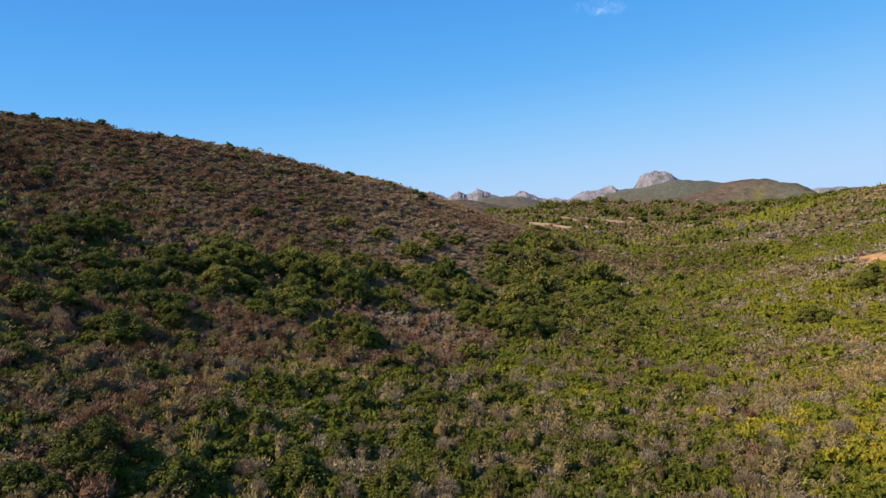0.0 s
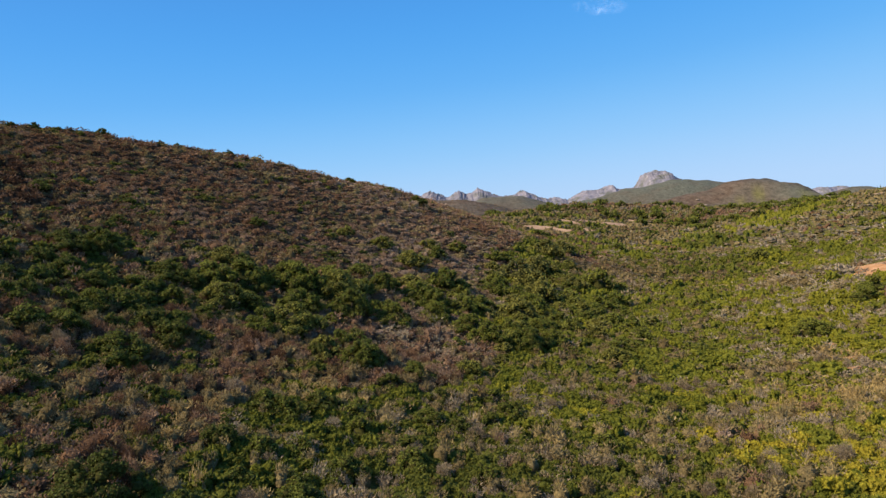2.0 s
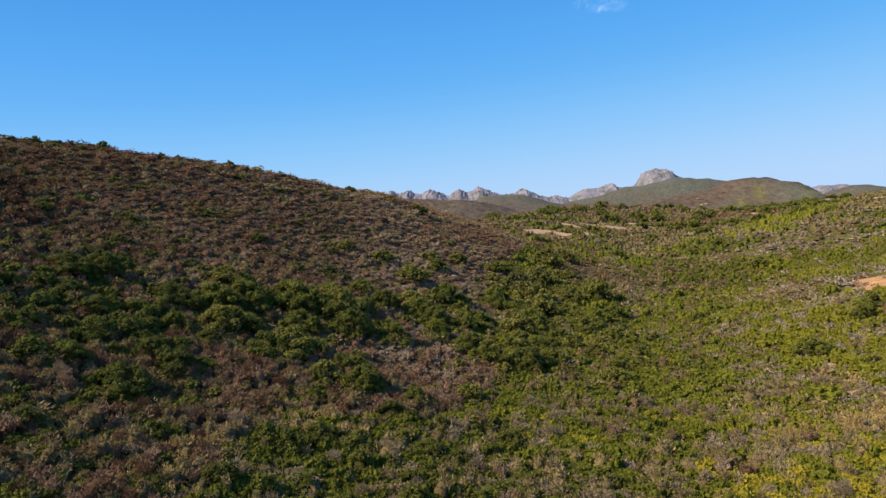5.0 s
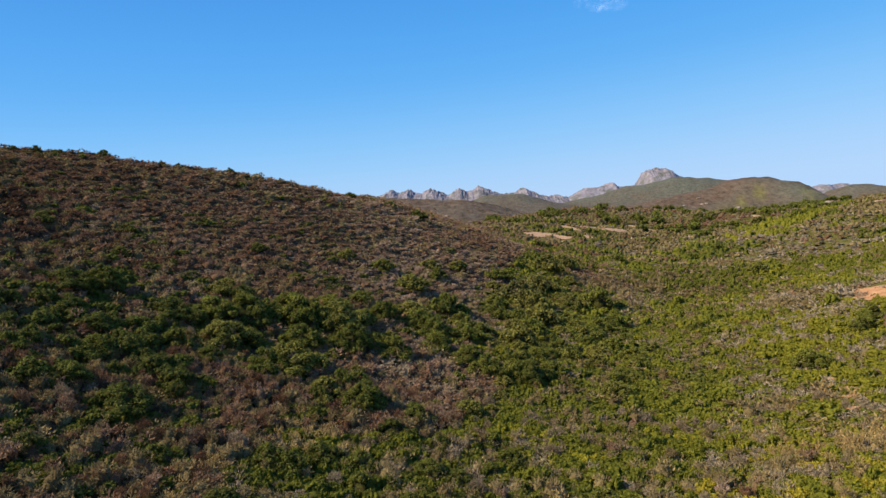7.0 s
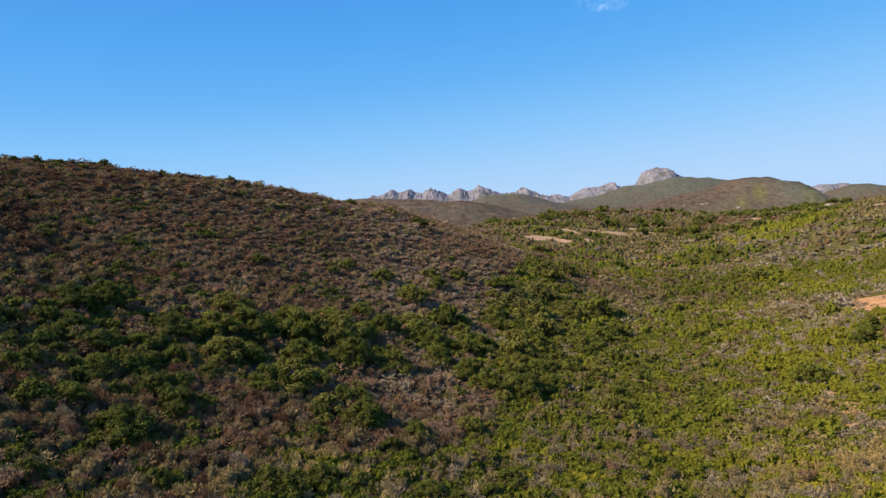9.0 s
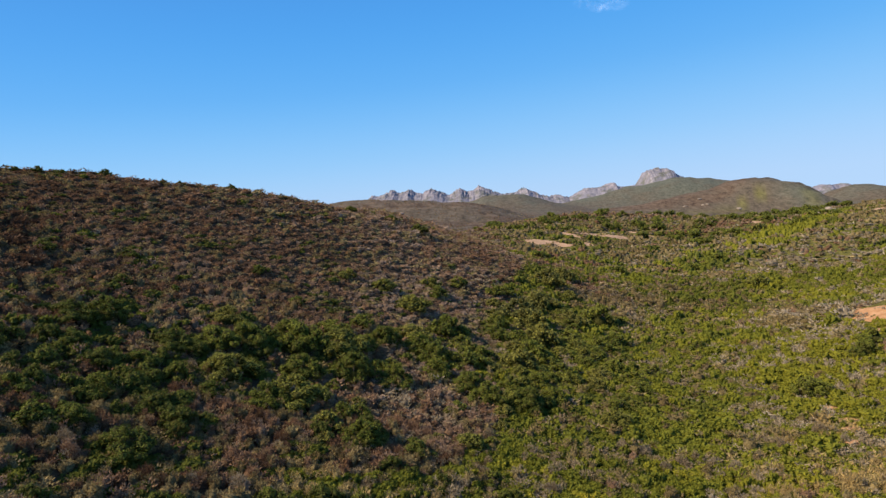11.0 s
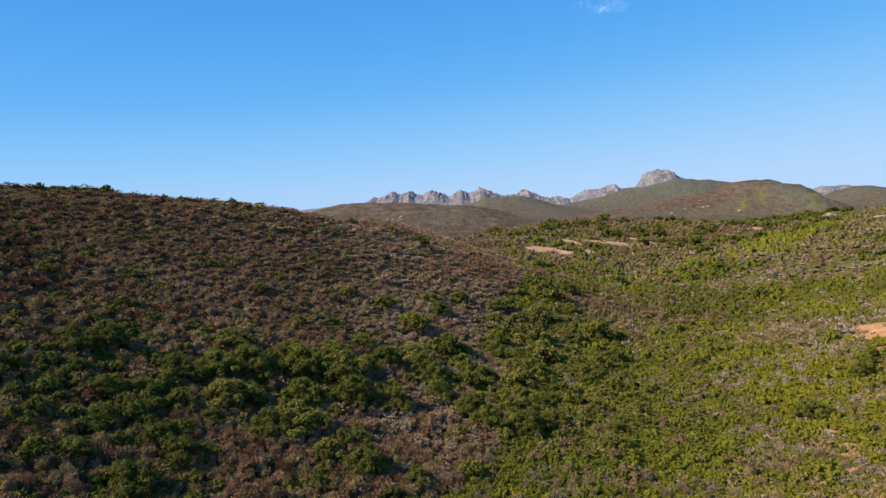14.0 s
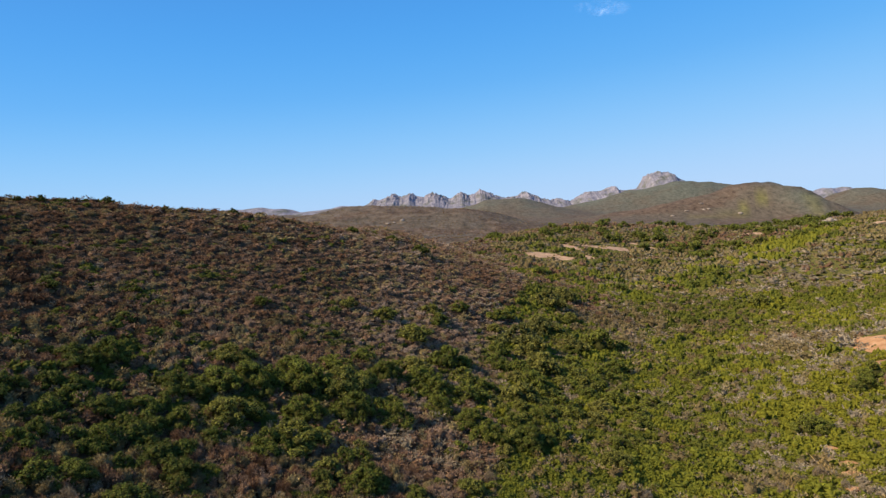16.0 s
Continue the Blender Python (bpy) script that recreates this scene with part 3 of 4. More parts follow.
        sp = np.where(u < p_dry, 0, np.where(u < p_dry + p_grey, 1, 2))
        sp = np.where((sp == 2) & (u2 < p_lime), 3, sp)
        p_olive = np.where(g < 0.5, 0.3 + 0.15 * near_left, 0.14 + 0.2 * back)
        sp = np.where(((sp == 2) | (sp == 0)) & (rng.random(n) < p_olive), 4, sp)
        v = rng.random(n)
        sp = np.where((sp == 0) & (g >= 0.5) & (heath_top < 0.35), np.where(v < 0.55, 4, np.where(v < 0.9, 1, 0)), sp)
        leaf = (sp == 2) | (sp == 3)
        tone = np.clip(np.where(leaf, 0.14, 0.3) * rng.random(n) - 0.1 * (~leaf & (g < 0.5)) - 0.2 * ((sp == 1) & (x < 40)) + 0.2 * ((sp == 1) & (x > 48)) + 0.35 * patch + 0.35 * patch2 + np.where(leaf, 0.07, 0.0) + rng.normal(size=n) * np.where(leaf, 0.06, 0.17), 0, 1)
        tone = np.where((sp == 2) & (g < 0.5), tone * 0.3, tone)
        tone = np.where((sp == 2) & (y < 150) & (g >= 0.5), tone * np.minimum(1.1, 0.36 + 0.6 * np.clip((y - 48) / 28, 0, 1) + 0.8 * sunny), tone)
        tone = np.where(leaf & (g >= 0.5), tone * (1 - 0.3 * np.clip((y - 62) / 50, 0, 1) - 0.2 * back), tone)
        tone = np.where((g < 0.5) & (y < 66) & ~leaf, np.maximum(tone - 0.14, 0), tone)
        # tone falls leftwards over the dry hill, painting in the dimmer light there
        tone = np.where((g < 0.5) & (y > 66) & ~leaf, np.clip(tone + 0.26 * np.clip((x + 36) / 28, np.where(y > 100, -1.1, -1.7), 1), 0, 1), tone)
        straw = np.maximum.reduce([oval(x, y, cx, cy, r, r) for cx, cy, r in ((-20.5, 41, 3.5), (-14.5, 33.5, 2.5), (-20, 47, 3.5), (-12.5, 57, 4.5), (39, 60, 9), (-7.5, 56, 3), (46, 72, 4))])
        sp = np.where((sp != 2) & (rng.random(n) < 0.55 * straw), 5, sp)
        tone = np.where((g < 0.5) & (y > 105) & ~leaf, np.clip(tone + 0.05, 0, 1), tone)
        if b > 1:
            sp = np.where((sp == 2) & (g < 0.5) & (rng.random(n) < 0.7), 0, sp)
            stray = (sp == 1) & (rng.random(n) < 0.25)
            sp, tone = np.where(stray, 4, sp), np.where((sp == 1) & (x < 48), 0.6 * tone, tone)
        tone = np.clip(tone + (sp == 3) * (0.3 * oval(x, y, 27, 42, 16, 18) - 0.12), 0, 1)
        near_tall = np.where(g < 0.5, 1.0, 1.12)
        w = step * rng.uniform(0.85, 1.75, n) * np.where((sp == 2) | (sp == 3), (1.65, 1.7, 1.25, 0.95)[b], (1.25, 1.25, 1.35, 1.05)[b] * np.where((sp == 1) & (y > 132), 1.3, 1.0))
        tall = (0.6 + 0.45 * step) * rng.uniform(0.7, 1.35, n) * near_tall * np.where(sp == 1, 0.9, np.where((sp == 0) | (sp == 4), 1.2, 1.18))
        tall = np.where((sp == 2) | (sp == 3), (0.8 if b < 2 else 0.95) * tall, tall)
        tall = np.where((g < 0.5) & (y > 100), 0.76 * tall, tall)
        big = rng.random(n) < 0.14
        w, tall = np.where(big, 1.35 * w, w), np.where(big, 1.35 * tall, tall * 0.95)
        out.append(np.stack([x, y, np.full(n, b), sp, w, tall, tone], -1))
    # clumps on the brown hills beyond the plateau
    n = 5500
    x, y = rng.uniform(-330, 190, n), rng.uniform(475, 1160, n)
    out.append(np.stack([x, y, np.full(n, 3), np.where(rng.random(n) < 0.6, 0, 4), rng.uniform(2.0, 3.6, n), rng.uniform(1.2, 2.2, n), rng.random(n) * 0.7], -1))
    # the ground under and behind the drone
    for b, d0, d1, step in ((0, 0, 13, 1.05), (1, 13, 42, 1.8)):
        gx, gy = np.meshgrid(np.arange(-50, 50, step), np.arange(-45, 34, step))
        x, y = (gx + rng.uniform(-0.5, 0.5, gx.shape) * step).ravel(), (gy + rng.uniform(-0.5, 0.5, gx.shape) * step).ravel()
        d = np.hypot(x, y)
        ok = (d >= d0) & (d < d1) & ~((y > 27) & (np.abs(x) < 0.75 * y + 4))
        x, y = x[ok], y[ok]
        n = len(x)
        sp = np.where(rng.random(n) < np.where(lush(x, y) < 0.5, 0.65, 0.1), 0, np.where(rng.random(n) < 0.12, 1, 2))
        tone = np.clip(0.3 + 0.25 * lattice(x, y, 11, 31) + 0.1 * rng.normal(size=n), 0, 1)
        out.append(np.stack([x, y, np.full(n, b), sp, (0.95 if b else 1.15) * step * rng.uniform(1.0, 1.7, n), rng.uniform(0.7, 1.2, n), tone], -1))
    return np.concatenate(out)


def build_scrub(name, label, code, kind, mat, heart, rows):
    vs, fs, ts, ins, base = [], [], [], [], 0
    for b in range(len(BANDS)):
        mine = rows[(rows[:, 3] == code) & (rows[:, 2] == b)]
        if not len(mine):
            continue
        pick = rng.integers(0, len(SHRUBS[(kind, b)]), len(mine))
        for k, (tv, tf, ti) in enumerate(SHRUBS[(kind, b)]):
            m = mine[pick == k]
            if not len(m):
                continue
            a = rng.uniform(0, 2 * np.pi, len(m))
            c, s = np.cos(a)[:, None], np.sin(a)[:, None]
            w, h = m[:, 4, None], m[:, 5, None]
            x = m[:, 0, None] + w * (tv[:, 0] * c - tv[:, 1] * s)
            y = m[:, 1, None] + w * (tv[:, 0] * s + tv[:, 1] * c)
            z = height(m[:, 0], m[:, 1])[:, None] - (0.12 if b < 1 else 0.28 if b < 2 else 0.45) + h * tv[:, 2]
            vs.append(np.stack([x, y, z], -1).reshape(-1, 3))
            fs.append((tf[None] + base + (np.arange(len(m)) * len(tv))[:, None, None]).reshape(-1, 3))
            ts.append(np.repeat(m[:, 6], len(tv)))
            ins.append(np.tile(ti, len(m)))
            base += len(m) * len(tv)
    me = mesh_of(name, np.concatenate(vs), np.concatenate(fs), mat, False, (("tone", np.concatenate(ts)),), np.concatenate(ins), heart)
    tagged(new(name, me), label, "scrub", kind="stuff")


ROWS = scatter()
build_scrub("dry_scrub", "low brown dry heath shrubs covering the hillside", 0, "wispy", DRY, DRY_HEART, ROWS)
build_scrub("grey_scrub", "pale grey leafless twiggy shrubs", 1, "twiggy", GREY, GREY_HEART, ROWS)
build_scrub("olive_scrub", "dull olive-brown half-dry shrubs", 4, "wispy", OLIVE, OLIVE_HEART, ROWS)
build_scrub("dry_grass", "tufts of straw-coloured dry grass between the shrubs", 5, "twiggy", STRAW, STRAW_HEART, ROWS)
build_scrub("green_scrub", "low dark green leafy shrubs", 2, "leafy", GREEN, GREEN_HEART, ROWS)
build_scrub("lime_scrub", "low sunlit yellow-green leafy shrubs", 3, "leafy", LIME, LIME_HEART, ROWS)


# ---- tall bushes, each a thing of its own ----
def part(name, me, parent, label=""):
    ob = new(name, me)
    ob.parent = parent
    if label:
        ob["label"] = label
    return ob


def tube(points, radii, seg=6):
    """A tapered branch along points."""
    vs = []
    for p, r in zip(points, radii):
        vs += [(p[0] + r * math.cos(i * math.tau / seg), p[1] + r * math.sin(i * math.tau / seg), p[2]) for i in range(seg)]
    return np.array(vs), grid_faces(len(points), seg, True)


def crown(rng, count, lobes, size):
    """Crown 1 m across and 0.62 high: small leaves on many little domes that crowd over an inner mound, both darkened
    as painted shade.
    """
    ang, q = rng.uniform(0, 2 * np.pi, lobes), np.sqrt(rng.uniform(0, 1, lobes)) * 0.43
    swell = 1 + 0.14 * np.sin(3 * ang + rng.uniform(0, 6)) + 0.1 * np.sin(5 * ang + rng.uniform(0, 6))
    c = np.stack([q * swell * np.cos(ang), q * swell * np.sin(ang), 0.5 - 1.45 * q ** 1.6 + rng.uniform(-0.09, 0.05, lobes)], -1)
    c[:, 2] = np.maximum(c[:, 2], 0.06)
    r = rng.uniform(0.7, 1.35, lobes) * 0.6 / math.sqrt(lobes)
    which = rng.integers(0, lobes, count)
    d = rng.normal(size=(count, 3))
    d[:, 2] += 0.3
    d /= np.linalg.norm(d, axis=1)[:, None]
    p = c[which] + d * r[which, None] * rng.uniform(0.85, 1.15, (count, 1))
    p[:, 2] = np.maximum(p[:, 2], 0.03)
    n = d + rng.normal(size=(count, 3)) * 0.5
    n /= np.linalg.norm(n, axis=1)[:, None]
    s = np.cross(n, rng.normal(size=(count, 3)))
    s /= np.linalg.norm(s, axis=1)[:, None]
    t = np.cross(n, s)
    k = size * rng.uniform(0.7, 1.4, (count, 1))
    vs = [np.stack([p - s * k * 0.5 - t * k * 0.45, p + s * k * 0.5 - t * k * 0.4, p + t * k * 0.65 + n * k * 0.2], 1).reshape(-1, 3)]
    fs = [np.arange(count * 3).reshape(-1, 3)]
    base = count * 3
    bm = bmesh.new()
    bmesh.ops.create_icosphere(bm, subdivisions=1, radius=1)
    iv = np.array([v.co[:] for v in bm.verts])
    jf = np.array([[v.index for v in f.verts] for f in bm.faces])
    bm.free()
    bm = bmesh.new()
    bmesh.ops.create_icosphere(bm, subdivisions=2, radius=1)
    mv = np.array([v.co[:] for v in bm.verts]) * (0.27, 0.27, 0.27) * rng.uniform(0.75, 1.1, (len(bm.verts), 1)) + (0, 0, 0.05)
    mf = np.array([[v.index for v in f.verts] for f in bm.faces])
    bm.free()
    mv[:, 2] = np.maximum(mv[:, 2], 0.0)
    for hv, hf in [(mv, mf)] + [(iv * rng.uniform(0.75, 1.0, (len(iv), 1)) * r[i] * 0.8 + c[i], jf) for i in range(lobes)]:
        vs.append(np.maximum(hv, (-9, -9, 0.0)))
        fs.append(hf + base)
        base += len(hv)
    return np.concatenate(vs), np.concatenate(fs), BUSH, False, (), np.arange(sum(map(len, fs))) >= count, BUSH_SHADE


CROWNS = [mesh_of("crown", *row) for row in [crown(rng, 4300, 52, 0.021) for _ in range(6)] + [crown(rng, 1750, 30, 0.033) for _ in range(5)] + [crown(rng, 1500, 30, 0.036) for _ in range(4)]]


def build_bush(v, leaves):
    """A bush 1 m across at the origin."""
    top = new("bush")
    r = np.random.default_rng(100 + v)
    part("trunk", mesh_of("trunk", *tube([(0, 0, -0.05), (0.01, 0.0, 0.1), (0.02, 0.01, 0.3)], (0.04, 0.03, 0.018)), BARK, True), top, "grey-brown woody trunk")
    for i in range(3):
        a = r.uniform(0, 6.28)
        x, y = 0.26 * math.cos(a), 0.26 * math.sin(a)
        part("limb", mesh_of("limb", *tube([(0, 0, 0.03), (x * 0.5, y * 0.5, 0.16), (x, y, 0.34)], (0.022, 0.015, 0.006), 5), BARK, True), top)
    part("crown", leaves, top, "dense rounded dark green crown")
    return top


FAR_LEAVES = [crown(rng, 500, 11, 0.07) for _ in range(3)]
FAR_CROWNS = [mesh_of("crown", *leaves) for leaves in FAR_LEAVES]


def scatter_bushes():
    """Rounded bushes that stand out of the scrub on the plateau beyond the valley."""
    r, rows = np.random.default_rng(21), []
    while len(rows) < 170:
        y = float(r.uniform(200, 445))
        x = float(r.uniform(0.04 * y, 0.66 * y))
        if bare(x, y) < 0.05 and bare(x, y + 12) < 0.2 and lattice(x, y, 45, 15) + 0.3 * r.normal() > 0.05 and oval(x, y, 132, 208, 40, 27, 0.2) < 0.2 and lush(x, y) > 0.4:
            rows.append((x, y, float(r.uniform(3.2, 7.2))))
    return rows


def scatter_low(count, seed, cx, cy, rx, ry, turn, small, large):
    """Smaller bushes strewn through an oval of the slope or the valley floor."""
    r, rows = np.random.default_rng(seed), []
    while len(rows) < count:
        x, y = float(r.uniform(cx - 1.3 * rx, cx + 1.3 * rx)), float(r.uniform(cy - 1.3 * ry, cy + 1.3 * ry))
        if oval(x, y, cx, cy, rx, ry, turn) > 0.3 * r.random() + 0.1 and all(math.hypot(x - a, y - b) > 0.4 * (c + small) for a, b, c in rows):
            rows.append((x, y, float(r.uniform(small, large))))
    return rows


PLATEAU = sorted(scatter_bushes(), key=lambda row: row[1])
# x, y, width
THICKET = [(-45.3, 73.1, 5.4), (-42.8, 75.8, 5.3), (-44.7, 67.3, 3.4), (-43.1, 59.6, 3.6), (-42.8, 64.1, 3.3), (-41.8, 66.5, 3.7), (-39.7, 61.6, 3.4), (-37.9, 65.6, 4.6), (-34.8, 68.1, 5.4), (-32.4, 65.7, 3.7), (-40.4, 56.0, 3.4), (-40.1, 59.0, 2.7), (-37.3, 59.3, 3.8), (-35.0, 60.9, 4.2), (-32.9, 63.0, 3.8), (-33.9, 74.9, 5.2), (-31.1, 75.1, 3.5), (-29.8, 78.3, 6.2), (-26.8, 81.7, 6.1), (-24.8, 79.6, 4.4), (-26.2, 71.9, 7.5), (-24.1, 75.3, 2.9), (-26.2, 67.2, 3.1), (-29.4, 61.9, 4.0), (-27.8, 63.5, 3.2), (-20.4, 68.6, 5.4), (-26.3, 59.0, 4.6), (-24.4, 61.0, 2.4), (-36.5, 52.7, 3.9), (-33.9, 54.1, 4.5), (-28.6, 53.1, 5.4)]
SLOPE = [(-30.9, 85.6, 4.4), (-28.9, 87.3, 3.9), (-32.5, 106.1, 3.1), (-46.2, 86.8, 2.9), (-40.2, 89.9, 2.1), (-22.7, 88.4, 5.1), (-24.3, 83.6, 5.4), (-20.3, 84.5, 6.9), (-17.2, 92.4, 5.1), (-13.7, 98.4, 4.7), (-14.8, 85.9, 7.3), (-12.4, 90.1, 5.8), (-9.5, 94.7, 5.3), (-12.4, 80.5, 5.8), (-9.6, 84.5, 3.9), (-18.5, 77.3, 5.7), (-17.9, 70.4, 7.3), (-15.5, 73.4, 3.4), (-10.2, 70.6, 3.4), (-13.2, 66.6, 3.8), (-6.9, 82.6, 4.6), (-4.0, 97.0, 5.6), (-5.6, 101.0, 5.1), (-6.0, 113.4, 6.3), (-12.0, 118.5, 5.3), (-3.2, 129.7, 5.0), (-1.6, 125.5, 4.4), (3.0, 138.8, 4.6), (-57.9, 87.5, 3.2), (-49.7, 95.7, 2.7), (-24.3, 99.5, 3.1), (-18.7, 117.6, 3.5)]
VALLEY = [(0.1, 106.7, 5.9), (2.8, 108.3, 4.2), (-1.7, 94.6, 5.4), (3.0, 102.0, 5.7), (3.0, 95.1, 5.5), (-1.1, 88.9, 4.6), (3.6, 86.9, 5.6), (6.1, 83.2, 5.7), (9.7, 112.7, 5.4), (5.9, 99.4, 4.8), (15.9, 129.4, 8.4), (17.8, 124.1, 6.9), (13.7, 110.8, 6.4), (15.3, 106.0, 5.9), (11.2, 83.5, 5.4), (2.8, 68.4, 3.9), (-9.1, 64.5, 5.4), (28.1, 166.0, 8.9), (34.4, 177.2, 6.6), (21.8, 140.3, 7.8), (25.6, 139.5, 6.5), (28.0, 133.7, 6.4), (35.4, 139.5, 7.8), (24.2, 115.2, 6.6), (30.0, 117.6, 5.7), (18.5, 115.3, 7.7), (12.3, 99.3, 6.6), (50.0, 118.1, 3.9), (94.2, 181.8, 6.7), (69.1, 169.8, 4.7), (52.4, 85.4, 5.5), (65.2, 93.5, 4.3), (68.9, 97.0, 4.5)]
FORE = [(-30.9, 43.7, 2.5), (-28.2, 42.5, 2.4), (-26.3, 42.7, 2.0), (-22.8, 47.2, 2.7), (-24.8, 48.4, 2.1), (-15.0, 50.9, 3.1), (-16.3, 43.0, 2.9), (-19.6, 40.4, 1.7), (-19.4, 33.1, 4.6), (-24.4, 36.6, 1.8), (-21.6, 30.1, 2.9), (-14.5, 32.8, 3.5), (-8.8, 36.6, 4.1), (-10.6, 35.4, 2.0), (-13.2, 50.2, 3.5), (-10.9, 53.0, 3.9), (-7.7, 53.2, 3.9), (-12.0, 69.5, 3.5), (-8.6, 66.3, 4.9), (-3.0, 64.4, 3.6), (-3.4, 65.6, 3.0), (2.7, 69.2, 3.2), (-2.9, 36.3, 3.7), (-6.9, 42.1, 3.1), (-13.3, 38.6, 2.5), (-16.7, 31.7, 2.1), (-1.2, 53.6, 3.0), (-5.4, 60.7, 3.1), (-13.6, 64.7, 2.8), (11.8, 83.5, 5.4), (-19.9, 30.2, 2.2)]
CREST = [(-69.5, 125.5, 2.6), (-78.5, 118.0, 2.4), (-60.5, 131.5, 2.4), (-51.0, 146.0, 2.8), (-26.4, 172.0, 4.1), (-35.7, 167.5, 3.1), (-15.5, 175.0, 4.2), (-7.3, 172.0, 4.5), (-46.7, 153.0, 2.6), (-81.0, 115.5, 1.9), (-75.0, 120.0, 1.9), (-58.0, 134.0, 2.0)]
SPOTS = [(THICKET, "tall dark green bush in a dense thicket", "bushes of the thicket", 0.5, (0.0, 0.45)),
         (SLOPE, "rounded dark green bush among brown heath", "bushes on the slope", 0.53, (0.2, 0.8)),
         (VALLEY, "broad green bush on the valley floor", "bushes of the valley", 0.55, (0.3, 0.75)),
         (FORE, "low spreading green bush among dry shrubs", "bushes below the thicket", 0.55, (0.0, 0.35)),
         (CREST, "small dark green bush on the hilltop", "bushes on the hilltop", 0.5, (0.0, 0.4)),
         (scatter_low(34, 31, -4, 84, 14, 22, -0.5, 1.4, 2.9), "small rounded green bush among dry shrubs", "small bushes on the slope", 0.5, (0.3, 0.9)),
         (scatter_low(26, 35, -37, 63, 11, 8, 0.5, 2.2, 3.8), "dense dark green bush filling the thicket", "small bushes of the thicket", 0.55, (0.0, 0.35)),
         (scatter_low(30, 32, 24, 128, 15, 32, -0.25, 2.6, 5.0), "dense green bush on the valley floor", "small bushes of the valley", 0.5, (0.4, 0.85)),
         (scatter_low(38, 34, 21, 101, 12, 25, -0.35, 2.8, 5.2), "full leafy green bush along the valley bottom", "bushes along the valley bottom", 0.48, (0.35, 0.85)),
         (scatter_low(22, 33, 0, 48, 13, 13, 0.3, 1.6, 3.0), "leafy green bush beside low dry shrubs", "small bushes below the slope", 0.55, (0.1, 0.5)),
         (PLATEAU[:64], "rounded green bush on the scrubby plateau", "bushes of the plateau", 0.55, (0.1, 0.6))]


def plant_bushes():
    r = np.random.default_rng(5)
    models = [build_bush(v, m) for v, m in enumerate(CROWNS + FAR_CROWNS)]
    used = set()
    for rows, label, group, tall, tones in SPOTS:
        for x, y, w in rows:
            v = int(r.integers(0, 6) if w > 4.1 else r.integers(6, 11)) if y < 95 else int(r.integers(11, 15)) if y < 195 else int(r.integers(15, 18))
            spot = models[v] if v not in used else copy_thing(models[v], Matrix.Identity(4))
            used.add(v)
            w = w * r.uniform(1.0, 1.2)
            spot.matrix_basis = Matrix.LocRotScale((x, y, float(height(x, y)) - 0.05), Euler((0, 0, r.uniform(0, 6.28))), (w, w * r.uniform(0.85, 1.1), w * tall / 0.62 * r.uniform(0.85, 1.15)))
            tone = float(np.clip(r.uniform(*tones) + (0.3 if w > 7 else 0), 0, 1))
            for o in spot.children:
                o.color = (1, 1, 1, tone)
            tagged(spot, label, "bush", group)


plant_bushes()


def join_bushes():
    """The farther bushes of the plateau, too many and too far to part."""
    r = np.random.default_rng(6)
    vs, fs, ins, base = [], [], [], 0
    for k, (x, y, w) in enumerate(PLATEAU[64:]):
        v, f, _, _, _, inner, _ = FAR_LEAVES[k % 3]
        a, w = r.uniform(0, 6.28), 1.25 * w
        c, s = math.cos(a) * w, math.sin(a) * w
        vs.append(np.stack([x + v[:, 0] * c - v[:, 1] * s, y + v[:, 0] * s + v[:, 1] * c, float(height(x, y)) - 0.05 + v[:, 2] * 0.9 * w], -1))
        fs.append(f + base)
        ins.append(inner)
        base += len(v)
    me = mesh_of("far_bushes", np.concatenate(vs), np.concatenate(fs), BUSH, False, (), np.concatenate(ins), BUSH_SHADE)
    far = tagged(new("far_bushes", me), "many rounded green bushes on the far plateau", "bushes", kind="stuff")
    far.color = (1, 1, 1, 0.35)


join_bushes()


# ---- twiggy shrubs that stand out near by, each a thing of its own ----
def twig_crown(r, count):
    """Fine upright twigs in a loose dome 1 m across and 1 high."""
    a, q, h = r.uniform(0, 2 * np.pi, count), np.sqrt(r.uniform(0, 1, count)) * 0.5, r.uniform(0.25, 1.0, count)
    z = h * np.sqrt(np.maximum(0.05, 1 - (q / 0.56) ** 2)) * r.uniform(0.85, 1.1, count)
    p = np.stack([q * np.cos(a), q * np.sin(a), z], -1)
    up = np.stack([1.1 * p[:, 0], 1.1 * p[:, 1], np.full(count, 0.75)], -1) + r.normal(size=(count, 3)) * 0.28
    up /= np.linalg.norm(up, axis=1)[:, None]
    side = np.cross(up, r.normal(size=(count, 3)))
    side /= np.linalg.norm(side, axis=1)[:, None]
    long, wide = r.uniform(0.09, 0.19, (count, 1)), r.uniform(0.016, 0.03, (count, 1))
    v = np.stack([p - up * long * 0.7 - side * wide * 0.5, p - up * long * 0.7 + side * wide * 0.5, p + up * long * 0.3], 1).reshape(-1, 3)
    v[:, 2] = np.maximum(v[:, 2], 0.02)
    return v, np.arange(count * 3).reshape(-1, 3)


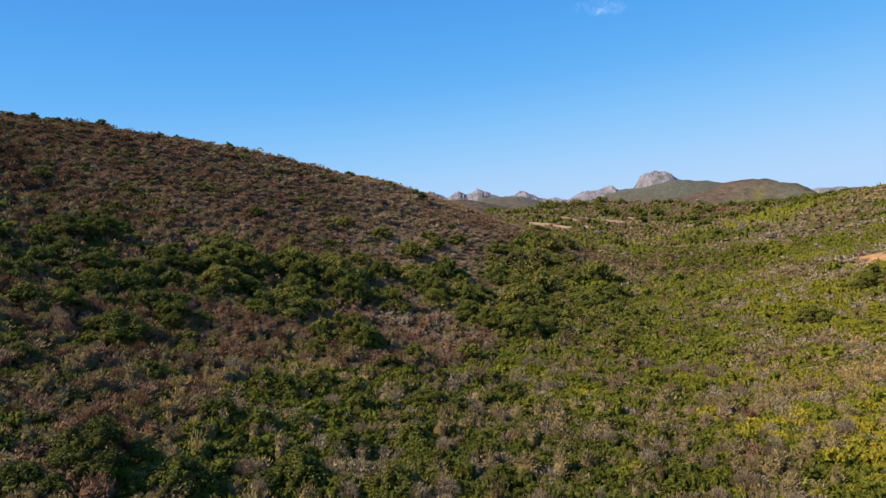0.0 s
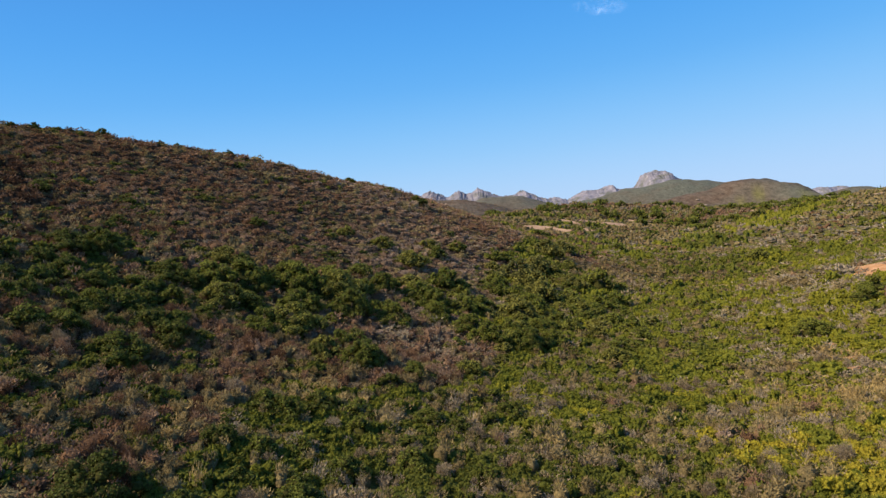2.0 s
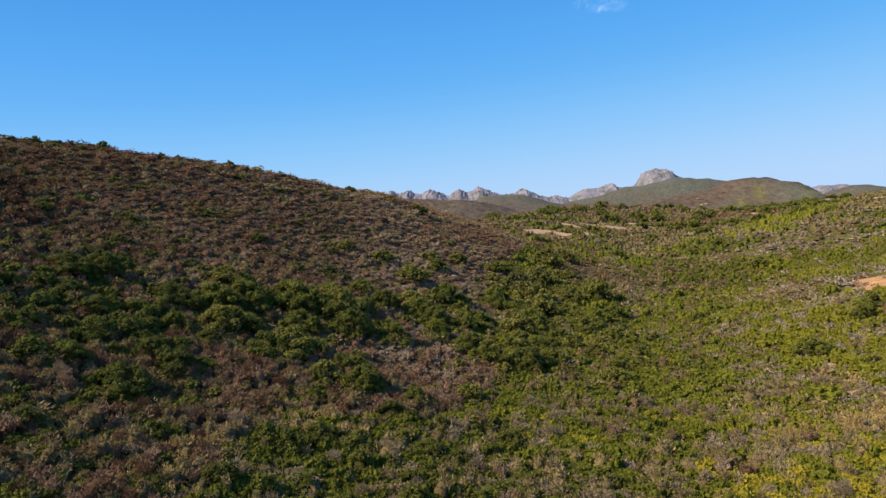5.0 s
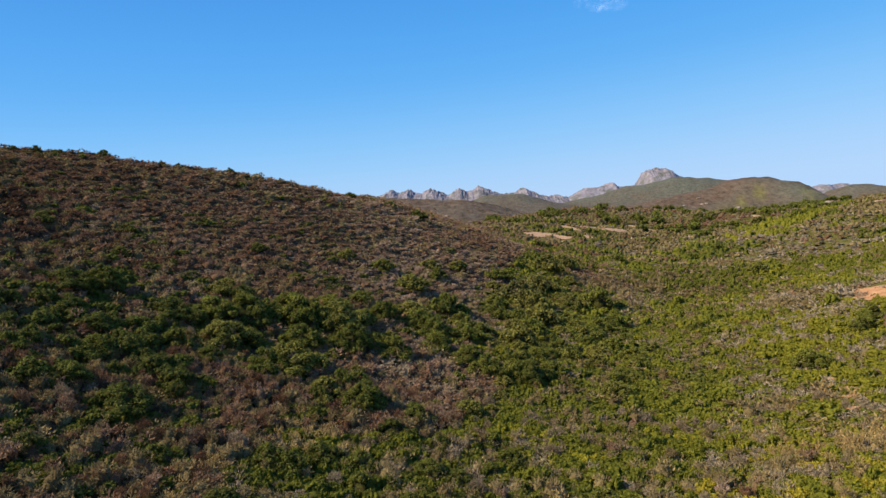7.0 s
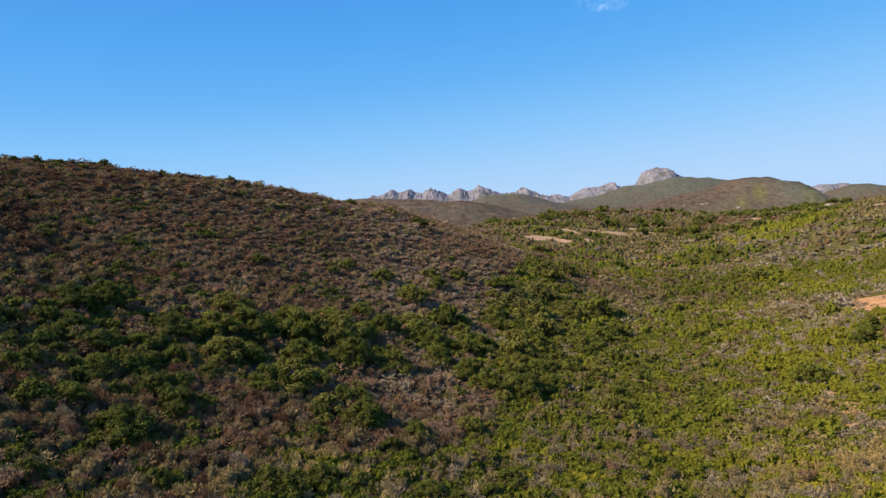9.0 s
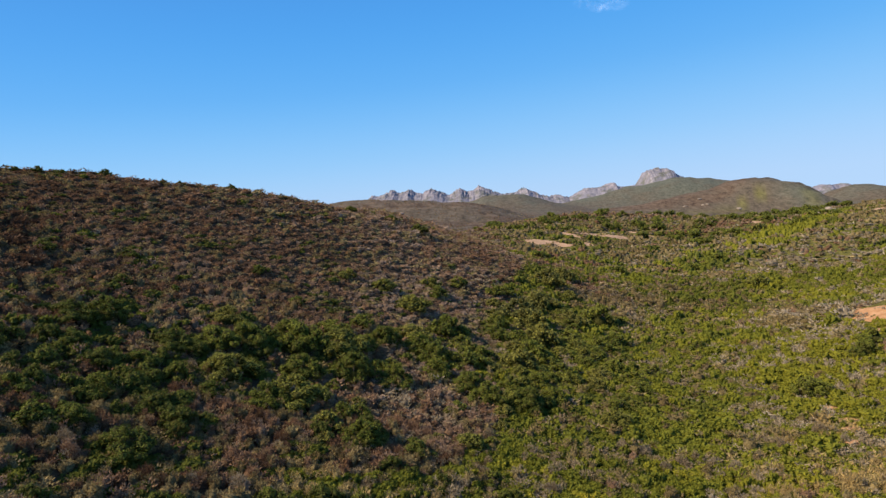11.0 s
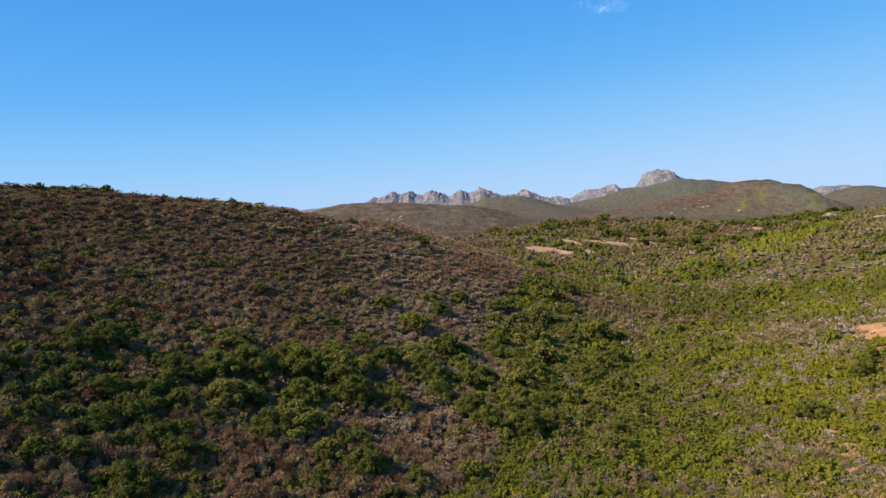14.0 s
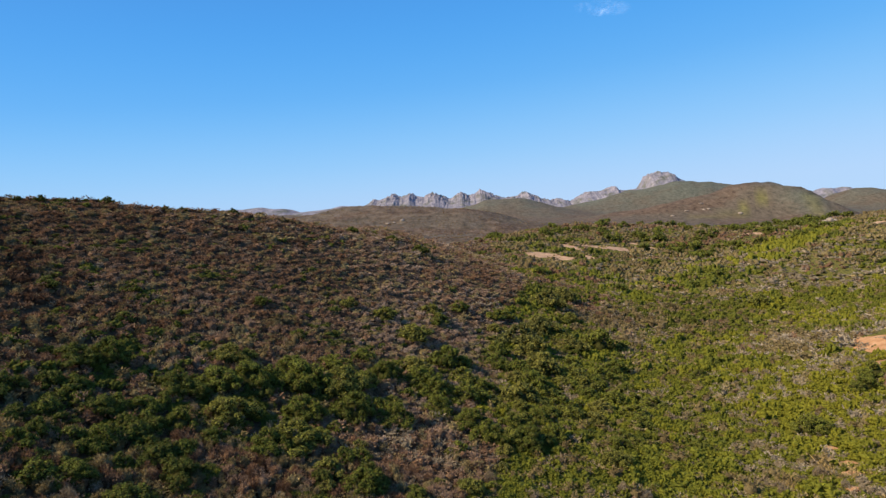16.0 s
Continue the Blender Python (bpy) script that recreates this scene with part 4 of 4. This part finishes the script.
def build_shrub(name, mat, tone, seed):
    r = np.random.default_rng(seed)
    top = new(name)
    for i in range(6):
        a, lean = i * 1.05 + r.uniform(-0.3, 0.3), r.uniform(0.12, 0.3)
        x, y = lean * math.cos(a), lean * math.sin(a)
        part("stem", mesh_of("stem", *tube([(0.1 * x, 0.1 * y, -0.04), (0.5 * x, 0.5 * y, 0.3), (x, y, 0.72)], (0.022, 0.016, 0.006), 5), BARK, True), top)
    v, f = twig_crown(r, 1300)
    part("crown", mesh_of("crown", v, f, mat, False, (("tone", np.full(len(v), tone)),)), top, "fine bare upright twigs")
    return top


def plant_shrubs():
    r = np.random.default_rng(77)
    for name, mat, count, label, group, seed in (("grey_shrub", GREY, 70, "pale grey leafless twiggy shrub among low scrub", "grey twiggy shrubs", 300),
                                                 ("dry_shrub", DRY, 60, "dry brown twiggy heath shrub on the hillside", "dry brown shrubs", 320)):
        models = [build_shrub(name, mat, 0.05 + 0.17 * k, seed + k) for k in range(4)]
        for i in range(count):
            while True:
                y = float(r.uniform(32, 74))
                x = float(r.uniform(-0.72, 0.72) * y)
                green = float(lush(x, y))
                if (name == "grey_shrub" and (green > 0.5 or r.random() < 0.25)) or (name == "dry_shrub" and green < 0.5):
                    break
            spot = models[i] if i < 4 else copy_thing(models[i % 4], Matrix.Identity(4))
            w = r.uniform(1.0, 1.9)
            spot.matrix_basis = Matrix.LocRotScale((x, y, float(height(x, y)) - 0.05), Euler((0, 0, r.uniform(0, 6.28))), (w, w * r.uniform(0.8, 1.15), r.uniform(1.1, 1.7)))
            tagged(spot, label, "shrub", group)


plant_shrubs()


# ---- boulders on the far slopes ----
def build_boulder(x, y, wide, tall, seed, label, group):
    """A weathered block: a rounded lump with blunt facets and a split."""
    r = np.random.default_rng(seed)
    bm = bmesh.new()
    bmesh.ops.create_icosphere(bm, subdivisions=3, radius=0.5)
    cuts = r.normal(size=(7, 3))
    cuts /= np.linalg.norm(cuts, axis=1)[:, None]
    for v in bm.verts:
        p = np.array(v.co)
        for k, c in enumerate(cuts):
            over = p @ c - (0.33 + 0.015 * k)
            if over > 0:
                p = p - c * over * 0.85
        p = p * (1 + 0.08 * float(lattice(p[0] * 9 + seed, p[1] * 9 + p[2] * 5, 1.0, seed)))
        v.co = (p[0] * wide, p[1] * wide * 0.8, p[2] * tall * 1.1)
    me = bpy.data.meshes.new("boulder")
    bm.to_mesh(me)
    bm.free()
    me.polygons.foreach_set("use_smooth", np.full(len(me.polygons), True))
    me.materials.append(BOULDER)
    ob = new("boulder", me)
    ob.matrix_basis = Matrix.LocRotScale((x, y, float(height(x, y)) + 0.08 * tall), Euler((0, 0, r.uniform(0, 6.28))), (1, 1, 1))
    tagged(ob, label, "boulder", group)


for k, (x, y, wide, tall) in enumerate([(-58, 816, 9, 5), (-76, 808, 8, 3), (-69, 811, 6, 3), (668, 1800, 14, 7), (789, 1894, 15, 6), (777, 1842, 11, 6), (793, 1846, 14, 5), (862, 1788, 19, 8), (726, 1844, 13, 5)]):
    build_boulder(x, y, wide, tall, 200 + k, "pale grey granite boulder on a brown scrub hillside", "boulders on the hills")
for k, (x, y, wide, tall) in enumerate([(229, 374, 4.5, 2.2), (233, 376, 5.5, 4.0), (237, 377, 6.0, 5.0), (241, 379, 4.5, 2.8)]):
    build_boulder(x, y, wide, tall, 230 + k, "yellowish weathered rock outcrop on the scrubby ridge", "rocks of the outcrop")


# ---- a wisp of cloud high over the skyline ----
def build_cloud():
    m = bpy.data.materials.new("cloud")
    m.use_nodes = True
    n, l = m.node_tree.nodes, m.node_tree.links
    n.remove(n["Principled BSDF"])
    c = n.new("ShaderNodeTexCoord")
    g = n.new("ShaderNodeTexGradient")
    g.gradient_type = "SPHERICAL"
    shrink = n.new("ShaderNodeMapping")
    shrink.inputs["Scale"].default_value = (1 / 210, 1 / 60, 1 / 60)
    l.new(c.outputs["Object"], shrink.inputs["Vector"])
    l.new(shrink.outputs[0], g.inputs["Vector"])
    wisp = noise_node(n, l, 0.012, 6, 0.65, c.outputs["Object"])
    r = ramp(n, [(0.42, (0, 0, 0)), (0.72, (0.42, 0.42, 0.42))])
    l.new(wisp.outputs[0], r.inputs[0])
    k = n.new("ShaderNodeMath")
    k.operation = "MULTIPLY"
    l.new(g.outputs["Fac"], k.inputs[0])
    l.new(r.outputs[0], k.inputs[1])
    clear, white, s = n.new("ShaderNodeBsdfTransparent"), n.new("ShaderNodeBsdfTranslucent"), n.new("ShaderNodeMixShader")
    white.inputs["Color"].default_value = (0.95, 0.93, 0.95, 1)
    lit = n.new("ShaderNodeBsdfDiffuse")
    lit.inputs["Color"].default_value = (0.95, 0.93, 0.95, 1)
    both = n.new("ShaderNodeAddShader")
    l.new(white.outputs[0], both.inputs[0])
    l.new(lit.outputs[0], both.inputs[1])
    l.new(k.outputs[0], s.inputs[0])
    l.new(clear.outputs[0], s.inputs[1])
    l.new(both.outputs[0], s.inputs[2])
    l.new(s.outputs[0], n["Material Output"].inputs["Surface"])
    u, v = np.meshgrid(np.linspace(-210, 210, 40), np.linspace(-60, 60, 14))
    z = 12 * lattice(u, v, 45, 61) + 6 * lattice(u, v, 18, 62)
    me = mesh_of("cloud", np.stack([u, z, v], -1).reshape(-1, 3), grid_faces(14, 40), m, True)
    ob = tagged(new("cloud", me), "thin white wisp of cloud in the blue sky", "cloud", kind="structure")
    ob.location = (1075, 4250, 1425)


build_cloud()
